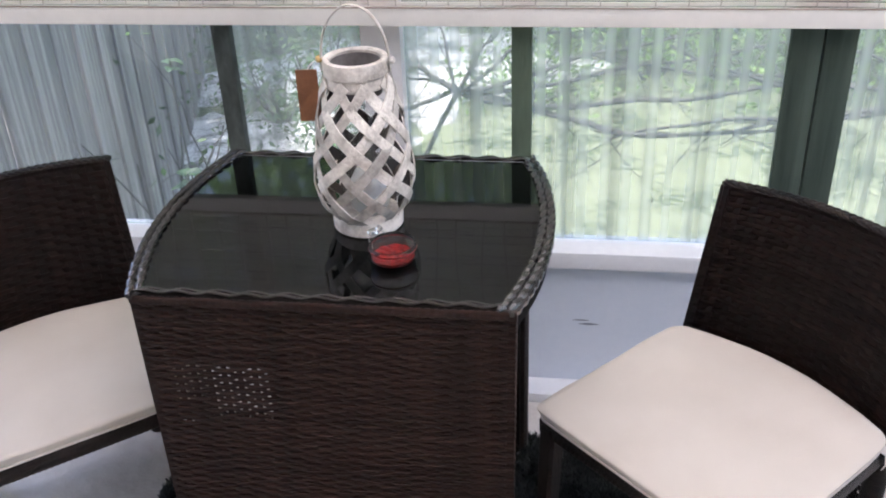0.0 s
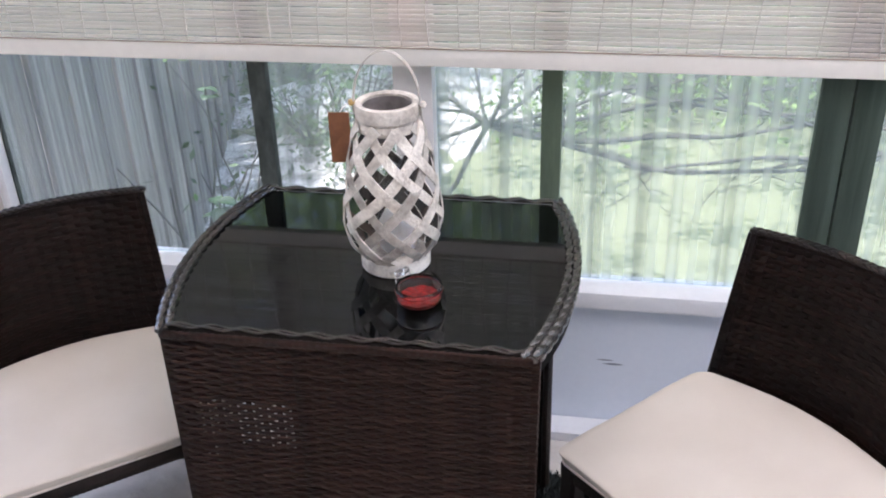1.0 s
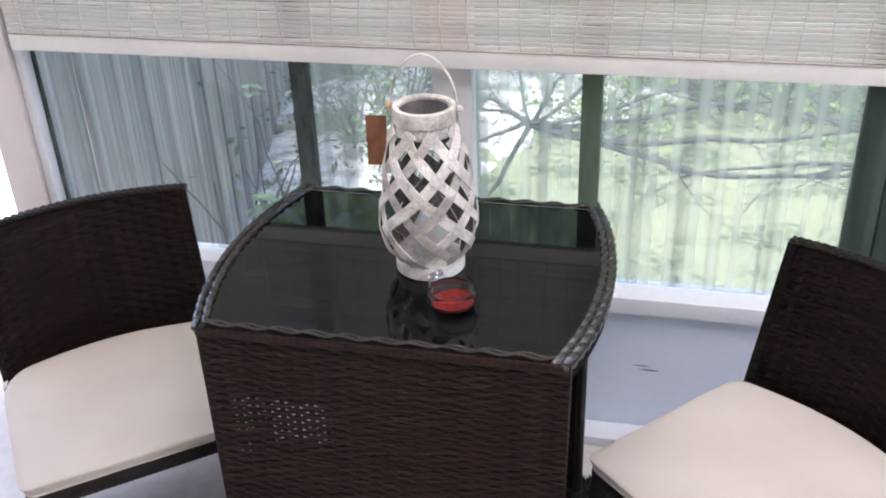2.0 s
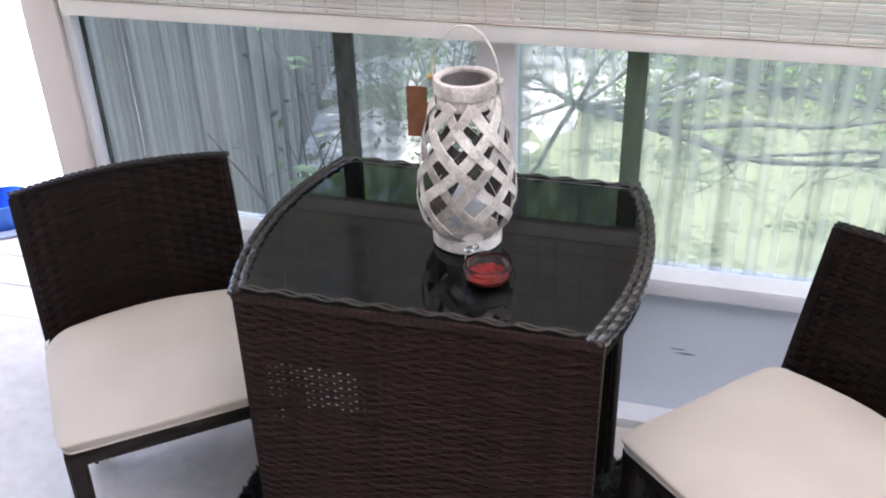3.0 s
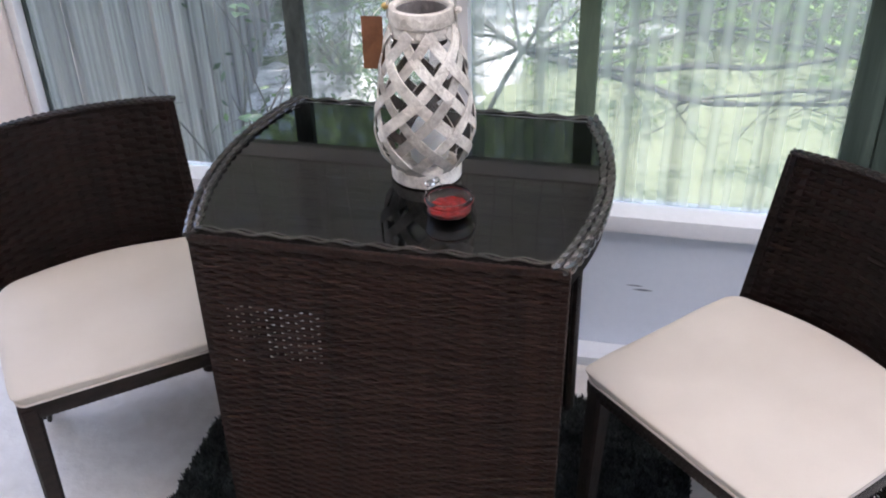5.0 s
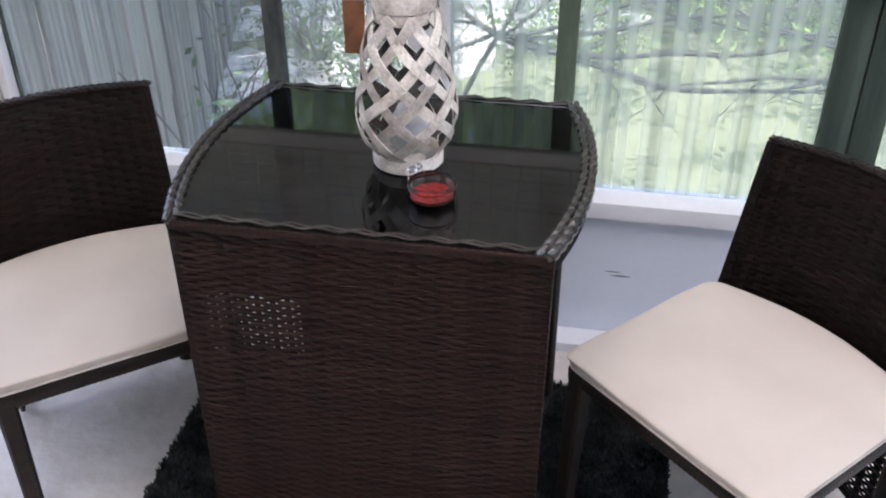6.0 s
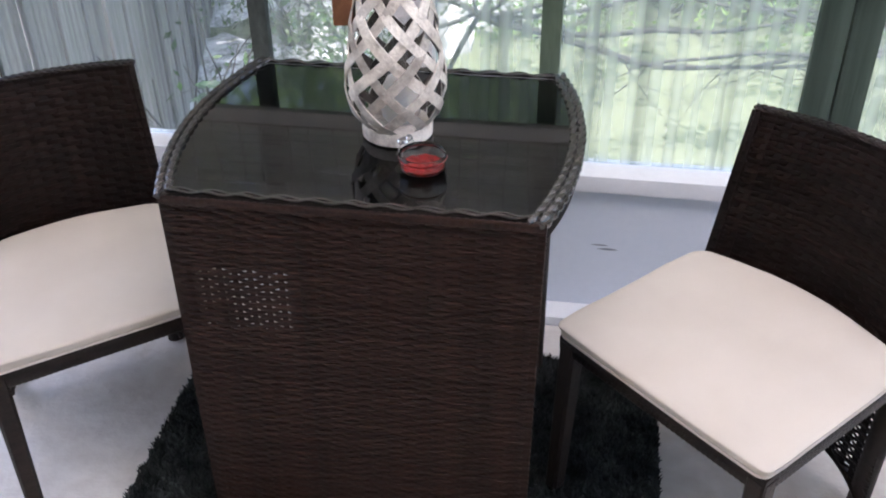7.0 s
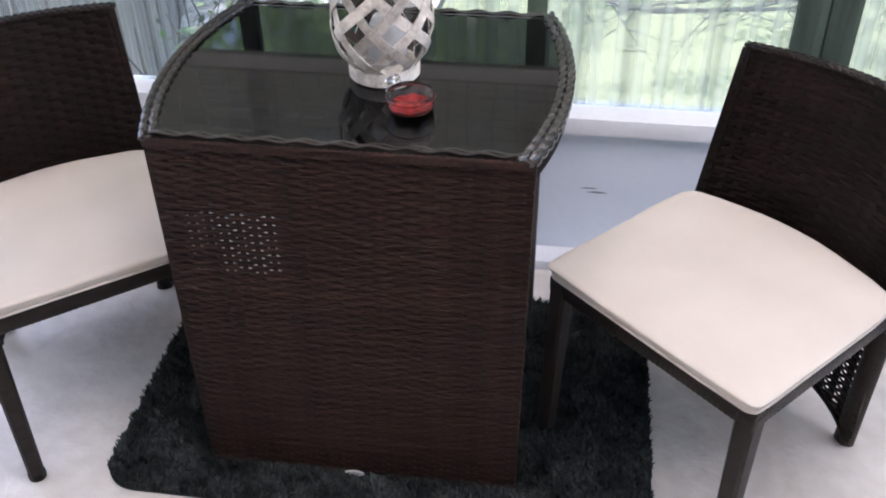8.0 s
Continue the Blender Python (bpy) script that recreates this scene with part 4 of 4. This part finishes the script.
# ---- small glass jar with red wax ----
def jar(x, y, z):
    ob = thing("candle_jar", x, y, z, 0, "small clear glass dish of red candle wax with a glass clasp", "candle jar")
    dish = part("dish", lathe(bmesh.new(), [(0, 0.0), (0.030, 0.0), (0.0345, 0.003), (0.0362, 0.010), (0.0362, 0.022), (0.0378, 0.025), (0.0378, 0.030), (0.0365, 0.034), (0.0348, 0.034), (0.0338, 0.031), (0.0332, 0.009), (0.030, 0.0055), (0, 0.005)], 44), JAR_GLASS, ob)
    dish.visible_shadow = False
    wax = bmesh.new()
    rings = [(0, 0.0062), (0.029, 0.0062), (0.0326, 0.010), (0.0326, 0.0135), (0.028, 0.0136), (0.02, 0.0122), (0.012, 0.0137), (0, 0.0130)]
    lathe(wax, rings, 40)
    for v in wax.verts:
        if v.co.z > 0.0115:
            v.co.z += 0.0018 * noise.noise(v.co * 120)
    part("wax", wax, RED_WAX, ob, "rough red wax")
    part("rim_ring", lathe(bmesh.new(), [(0.0380, 0.0262), (0.0386, 0.0274), (0.0380, 0.0286), (0.0379, 0.0274), (0.0380, 0.0262)], 44), RED_WAX, ob, "thin red seal")
    bm = bmesh.new()
    for i, (a, r) in enumerate(((0.0, 0.008), (0.7, 0.006), (-0.7, 0.006))):
        c = lathe(bmesh.new(), [(0, -0.004), (r * 0.7, -0.0035), (r, 0.0), (r * 0.7, 0.0035), (0, 0.004)], 10)
        me = bpy.data.meshes.new("tmp")
        bmesh.ops.translate(c, verts=c.verts, vec=(-0.012 * math.sin(a), 0.006 * math.cos(a), 0.002 * i))
        c.to_mesh(me)
        c.free()
        bm.from_mesh(me)
        bpy.data.meshes.remove(me)
    part("clasp", bm, METAL, ob, "bright clear clasp").matrix_basis = pose(-0.031, 0.028, 0.034, 15, 0, 45)
    bm = bmesh.new()
    sweep(bm, [(-0.040, 0.016, 0.012), (-0.043, 0.026, 0.024), (-0.036, 0.034, 0.036), (-0.024, 0.036, 0.037), (-0.018, 0.034, 0.030)], circle(0.0011, 6), ups=[(0, 0, 1)] * 5)
    part("wire_bail", bm, METAL, ob, "bent bright wire")
    return ob


jar(-0.132, 0.722, 0.716)


# ---- deck, fence and garden ----
deck = thing("deck", 0, 0, 0, label="sunlit white painted board deck outside the opening", category="deck", kind="structure")
for i in range(22):
    y0 = 1.321 + 0.151 * i
    end = -1.40 - 0.327 * max(0.0, y0 - 1.45)
    part("board", boxed(-4.6, y0 + 0.0025, -0.032, end, y0 + 0.1475, -0.002, bevel=0.003, segs=1), DECK, deck)
part("joist", boxed(-4.6, 1.33, YARD - 0.1, -2.6, 4.6, -0.034), POST_DARK, deck)
part("joist", boxed(-2.598, 1.33, -0.16, -1.45, 1.6, -0.034), POST_DARK, deck)

fence = thing("board_fence", -1.395, 1.52, YARD - 0.02, 105.3, "weathered grey vertical board fence beyond the window", "fence")
fb = mesh_of("fence_board", boxed(-0.074, -0.010, 0.0, 0.074, 0.010, 2.0, bevel=0.004, segs=1), FENCE)
for i in range(44):
    p = part("fence_board", fb, FENCE, fence)
    p.location = (0.08 + 0.1535 * i, 0.012 * (i % 2), random.uniform(-0.02, 0.02))
    p.rotation_euler = (0, random.uniform(-0.006, 0.006), random.uniform(-0.05, 0.05))
for zz in (0.3, 1.65):
    part("rail", boxed(0.0, 0.026, zz, 6.85, 0.062, zz + 0.085), FENCE, fence)

bm = bmesh.new()
n = 60
for i in range(n + 1):
    for j in range(n + 1):
        u, v = (i / n * 2 - 1), (j / n * 2 - 1)
        px, py = 900 * u * abs(u) ** 2.2, 4 + 900 * v * abs(v) ** 2.2
        away = max(abs(px) - 3.4, 0) + max(py - 1.6, 0) + max(-3.6 - py, 0)
        pz = YARD + min(away, 6) * 0.05 * noise.noise(Vector((px * 0.5, py * 0.5, 0)))
        bm.verts.new((px, py, pz))
bm.verts.ensure_lookup_table()
for i in range(n):
    for j in range(n):
        bm.faces.new([bm.verts[k] for k in (i * (n + 1) + j, (i + 1) * (n + 1) + j, (i + 1) * (n + 1) + j + 1, i * (n + 1) + j + 1)])
solid("ground", bm, GRASS, "uneven sunlit lawn and undergrowth", "ground", "structure")
bm = lathe(bmesh.new(), [(0, 0.05), (0.4, 0.05), (0.7, 0.05), (0.95, 0.02), (1.05, -0.06)], 64)
for v in bm.verts:
    a, far = math.atan2(v.co.y, v.co.x), math.hypot(v.co.x, v.co.y)
    ragged = 1 + far * (0.2 * math.sin(3 * a) + 0.55 * noise.noise(Vector((2.2 * math.cos(a), 2.2 * math.sin(a), 3))) + 0.45 * noise.noise(Vector((7 * math.cos(a), 7 * math.sin(a), 9))))
    v.co.x, v.co.y = v.co.x * ragged, v.co.y * ragged
    v.co.z += 0.03 * noise.noise(Vector((v.co.x * 4, v.co.y * 4, 1)))
g = solid("gravel_patch", bm, GRAVEL, "pale sunlit gravel patch in the grass", "gravel", "stuff")
g.matrix_basis = pose(-1.72, 4.5, YARD) @ Matrix.Diagonal((0.75, 0.75, 1, 1))
for px, py, sx, sy in ((-0.95, 6.1, 1.0, 1.1), (-2.2, 6.2, 0.9, 1.0)):
    copy_thing(g, pose(px, py, YARD, 0, 0, 20 * px)).scale = (sx, sy, 1)


def leaf_cloud(name, centres, count, spread, size, mat, seed, flat=0.7):
    """Many small pointed leaves in clumps about the centres."""
    rng = np.random.default_rng(seed)
    c = np.array(centres)[rng.integers(0, len(centres), count)]
    p = c + rng.normal(0, 1, (count, 3)) * np.array([spread, spread, spread * flat])
    a = rng.normal(0, 1, (count, 3))
    a /= np.linalg.norm(a, axis=1)[:, None]
    b = np.cross(a, rng.normal(0, 1, (count, 3)))
    b /= np.linalg.norm(b, axis=1)[:, None]
    s = rng.uniform(0.6, 1.4, count)[:, None] * size
    v = np.stack([p - a * s, p + b * s * 0.42, p + a * s, p - b * s * 0.42], 1).reshape(-1, 3)
    k = np.arange(count) * 4
    return cloud(name, v.tolist(), np.stack([k, k + 1, k + 2, k + 3], 1).tolist(), mat)


def limb(bm, start, way, length, r, rng, depth, tips, droop=0.0, wander=0.13, spread=0.55):
    """A tapered, wandering limb that forks."""
    pts, p, d = [], Vector(start), Vector(way).normalized()
    n = 7
    for i in range(n + 1):
        pts.append(p.copy())
        d = (d + Vector((rng.normal(0, wander), rng.normal(0, wander), rng.normal(0, 0.77 * wander) - droop))).normalized()
        p = p + d * (length / n)
    rings = []
    for i, q in enumerate(pts):
        along = (pts[min(i + 1, n)] - pts[max(i - 1, 0)]).normalized()
        side = along.orthogonal().normalized()
        up = along.cross(side)
        rr = r * (1 - 0.75 * i / n)
        rings.append([bm.verts.new(q + side * rr * math.cos(k * math.pi / 3) + up * rr * math.sin(k * math.pi / 3)) for k in range(6)])
    for r0, r1 in zip(rings, rings[1:]):
        for k in range(6):
            bm.faces.new((r0[k], r0[(k + 1) % 6], r1[(k + 1) % 6], r1[k]))
    tips.append(tuple(pts[-1]))
    if depth:
        for _ in range(3 if depth > 1 else 2):
            i = int(rng.integers(2, n + 1))
            w = (pts[i] - pts[i - 1]).normalized() + Vector(rng.normal(0, spread, 3).tolist())
            limb(bm, pts[i], w, length * rng.uniform(0.5, 0.75), r * (1 - 0.7 * i / n) * 0.75, rng, depth - 1, tips, droop, wander, spread)


def tree(x, y, height, r, seed, leaves, label, mat=LEAF_TREE, leaf=0.085):
    ob = thing("tree", x, y, YARD - 0.05, label=label, category="tree", group="garden trees")
    rng = np.random.default_rng(seed)
    bm, tips = bmesh.new(), []
    trunk_pts = [Vector((0.12 * math.sin(seed + i * 0.7), 0.1 * math.cos(seed * 2 + i * 0.6), height * 0.6 * i / 6)) for i in range(7)]
    sweep(bm, trunk_pts, circle(r, 9), ups=[(0, 1, 0)] * 7)
    for v in bm.verts:
        f = max(0.4, 1 - 0.6 * v.co.z / height)
        c = trunk_pts[min(6, int(v.co.z / (height * 0.6) * 6 + 0.5))]
        v.co.x, v.co.y = c.x + (v.co.x - c.x) * f, c.y + (v.co.y - c.y) * f
    for k in range(8):
        i = 2 + k % 5
        a = k * 2.4 + seed
        limb(bm, trunk_pts[i], (math.cos(a), math.sin(a), 0.5), height * 0.34, r * 0.42, rng, 2, tips)
    part("trunk", bm, BARK, ob)
    part("crown", leaf_cloud("crown", tips, leaves, 0.36, leaf, mat, seed), mat, ob)
    return ob


def shrub(x, y, height, wide, seed, count, mat, label, leaf=0.024):
    ob = thing("shrub", x, y, YARD - 0.03, label=label, category="shrub", group="garden shrubs")
    rng = np.random.default_rng(seed)
    bm, tips = bmesh.new(), []
    for k in range(7):
        a = k * 0.9 + seed
        limb(bm, (0, 0, 0), (math.cos(a) * wide / height, math.sin(a) * wide / height, 1.0), height * 0.75, 0.014, rng, 1, tips)
    part("stems", bm, BARK, ob)
    part("foliage", leaf_cloud("foliage", tips, count, 0.16 if count > 100 else 0.05, leaf, mat, seed), mat, ob)
    return ob


for x, y, h, r, seed, cnt, text in ((-2.9, 8.2, 6.5, 0.13, 3, 7500, "dark-trunked tree behind the fence"), (-0.5, 8.6, 7.2, 0.15, 8, 9000, "tall leafy garden tree"), (1.6, 8.6, 7.0, 0.14, 12, 9000, "tall leafy garden tree"),
                                    (4.0, 9.0, 7.0, 0.15, 17, 5400, "tall leafy garden tree"), (-4.6, 9.6, 7.0, 0.16, 21, 4680, "tall leafy garden tree"), (0.7, 12.0, 9.0, 0.18, 25, 9000, "tall leafy garden tree")):
    tree(x, y, h, r, seed, cnt, text)
for x, y, h, w, seed, cnt, mat in ((1.1, 6.5, 0.9, 0.6, 31, 3600, LEAF_PALE), (2.2, 6.1, 1.0, 0.7, 32, 3800, LEAF_PALE), (0.2, 7.0, 0.9, 0.7, 33, 3600, LEAF_PALE), (-1.5, 5.2, 0.8, 0.3, 35, 320, LEAF),
                                   (3.3, 6.6, 1.2, 0.8, 36, 4200, LEAF_PALE), (-2.2, 7.0, 1.2, 0.5, 37, 900, LEAF), (1.7, 7.9, 1.1, 0.9, 38, 4200, LEAF_PALE), (-0.2, 5.4, 0.45, 0.5, 39, 1100, LEAF_PALE),
                                   (0.6, 5.9, 0.8, 0.6, 51, 2200, LEAF_PALE), (1.7, 5.7, 0.7, 0.6, 52, 2200, LEAF_PALE), (2.7, 5.9, 0.9, 0.6, 53, 2200, LEAF_PALE), (-1.28, 4.55, 0.45, 0.3, 40, 900, LEAF), (-1.75, 5.0, 0.7, 0.3, 42, 400, LEAF)):
    shrub(x, y, h, w, seed, cnt, mat, "bright leafy garden shrub" if mat is LEAF_PALE else "darker loose garden shrub")
shrub(-1.50, 2.75, 1.3, 0.18, 44, 60, LEAF, "thin vine with a few green leaves by the fence", 0.027)
tree(-2.05, 6.3, 4.2, 0.09, 29, 420, "slim dark-stemmed young tree near the fence", LEAF, 0.05)


def bowed_limb(bm, start, end, sag, r, rng, twigs):
    """A long tapered limb that sags between its ends, with fine forked twigs along it."""
    a, b = Vector(start), Vector(end)
    n = 18
    ph = rng.uniform(0, 6)
    pts = []
    for i in range(n + 1):
        t = i / n
        p = a.lerp(b, t)
        p.z += -4 * sag * t * (1 - t) + 0.016 * math.sin(7 * t + ph) * min(1, 6 * t) + 0.006 * math.sin(19 * t + ph)
        p.y += 0.03 * math.sin(5 * t + ph) * min(1, 6 * t)
        pts.append(p)
    rings = []
    for i, q in enumerate(pts):
        along = (pts[min(i + 1, n)] - pts[max(i - 1, 0)]).normalized()
        side = along.orthogonal().normalized()
        up = along.cross(side)
        rr = 1.3 * r * (1 - 0.6 * i / n) * (1 + 0.12 * math.sin(i * 2.7 + ph))
        rings.append([bm.verts.new(q + side * rr * math.cos(k * math.pi / 3) + up * rr * math.sin(k * math.pi / 3)) for k in range(6)])
    for r0, r1 in zip(rings, rings[1:]):
        for k in range(6):
            bm.faces.new((r0[k], r0[(k + 1) % 6], r1[(k + 1) % 6], r1[k]))
    tips = []
    for _ in range(twigs):
        i = int(rng.integers(2, n))
        way = (pts[i + 1] - pts[i]).normalized() + Vector((rng.normal(0, 0.3), rng.normal(0, 0.3), rng.normal(0, 0.55)))
        limb(bm, pts[i], way, rng.uniform(0.15, 0.42), r * rng.uniform(0.22, 0.4), rng, 1, tips, rng.uniform(-0.05, 0.05), 0.12, 0.45)


def bare_tree(root, hub, r, limbs, seed, label):
    """A leafless small tree whose limbs all spread from one fork."""
    ob = thing("bare_tree", *root, label=label, category="tree", group="bare trees")
    rng = np.random.default_rng(seed)
    o = Vector(root)
    h = Vector(hub) - o
    bm = bmesh.new()
    pts = [h * (i / 8) + Vector((0.03 * math.sin(i * 1.3), 0.02 * math.cos(i), 0)) * (1 if 0 < i < 8 else 0) for i in range(9)]
    sweep(bm, pts, circle(r, 8), ups=[(0, 1, 0)] * 9)
    part("trunk", bm, BARK, ob)
    for end, sag, rr, twigs in limbs:
        bm = bmesh.new()
        bowed_limb(bm, h, Vector(end) - o, sag, rr, rng, twigs)
        part("limb", bm, BARK, ob)
    return ob


bare_tree((-1.00, 3.05, YARD - 0.05), (-0.30, 2.78, 0.195), 0.010,
          (((0.98, 2.86, 0.27), 0.11, 0.011, 10), ((1.05, 2.80, 0.07), 0.075, 0.011, 9), ((0.62, 2.9, 0.42), 0.02, 0.008, 9), ((0.10, 2.75, 0.44), -0.03, 0.007, 6), ((-0.12, 2.8, 0.46), -0.01, 0.007, 6),
           ((-0.62, 2.75, 0.36), 0.01, 0.009, 9), ((-0.40, 2.85, 0.50), 0.0, 0.006, 6), ((-0.75, 2.7, 0.17), 0.03, 0.008, 8), ((0.95, 2.95, 0.38), 0.05, 0.008, 9), ((-0.70, 2.9, 0.27), -0.02, 0.006, 7)),
          77, "leafless dark small tree forking above the undergrowth")
bare_tree((1.95, 2.95, YARD - 0.05), (1.45, 2.80, 0.19), 0.020,
          (((0.25, 2.74, 0.02), -0.02, 0.010, 10), ((0.45, 2.8, 0.36), 0.05, 0.009, 10), ((0.20, 2.7, 0.10), 0.07, 0.008, 8), ((0.75, 2.85, 0.45), 0.0, 0.007, 7), ((0.15, 2.95, 0.30), 0.03, 0.008, 8), ((1.9, 2.8, 0.5), 0.0, 0.009, 6)),
          81, "leafless dark small tree forking above the undergrowth")


def broad_leaf(length, wide, bend):
    """One oval leaf from its stalk along +x, folded a little along the midrib and drooping at the tip."""
    bm = bmesh.new()
    rows = []
    for i in range(9):
        t = i / 8
        half = wide * math.sin(math.pi * min(1, 0.06 + t * 0.94)) ** 0.75
        rows.append([bm.verts.new((length * t, half * q, -bend * t * t + 0.25 * abs(half * q))) for q in (-1, -0.5, 0, 0.5, 1)])
    for r0, r1 in zip(rows, rows[1:]):
        for k in range(4):
            bm.faces.new((r0[k], r0[k + 1], r1[k + 1], r1[k]))
    return bm


def leafy_plant(x, y, top, seed, count, size, mat, label):
    ob = thing("leafy_plant", x, y, YARD - 0.03, label=label, category="plant", group="plants by the window")
    rng = np.random.default_rng(seed)
    h = top - YARD + 0.03
    bm = bmesh.new()
    sweep(bm, [(0.05 * math.sin(i * 0.8) * (1 - i / 6), 0.04 * (1 - i / 6), h * i / 6) for i in range(7)], circle(0.0035, 6), ups=[(0, 1, 0)] * 7)
    part("stem", bm, BARK, ob)
    for k in range(count):
        leaf = part("leaf", broad_leaf(size * rng.uniform(0.8, 1.2), size * rng.uniform(0.30, 0.40), size * 0.3), mat, ob)
        leaf.matrix_basis = pose(0, 0, h - 0.012 * k, rng.uniform(-15, 15), rng.uniform(-25, 10), 137 * k + seed)
    return ob


leafy_plant(-0.93, 1.75, 0.345, 3, 5, 0.062, BROAD, "low plant with broad dark green leaves outside the glass")
leafy_plant(-1.13, 2.2, 0.51, 8, 4, 0.045, BROAD, "thin plant with a few bright green leaves")

tub = thing("plastic_tub", -2.06, 1.80, -0.002, label="blue plastic tub with a pale rim on the deck", category="tub")
part("bowl", lathe(bmesh.new(), [(0, 0.0), (0.07, 0.0), (0.085, 0.06), (0.09, 0.10), (0.084, 0.10), (0.08, 0.06), (0.066, 0.008), (0, 0.008)], 28), BLUE, tub)
part("rim", lathe(bmesh.new(), [(0.086, 0.0), (0.112, 0.004), (0.116, 0.014), (0.108, 0.022), (0.088, 0.018), (0.086, 0.0)], 28), BLUE_PALE, tub)
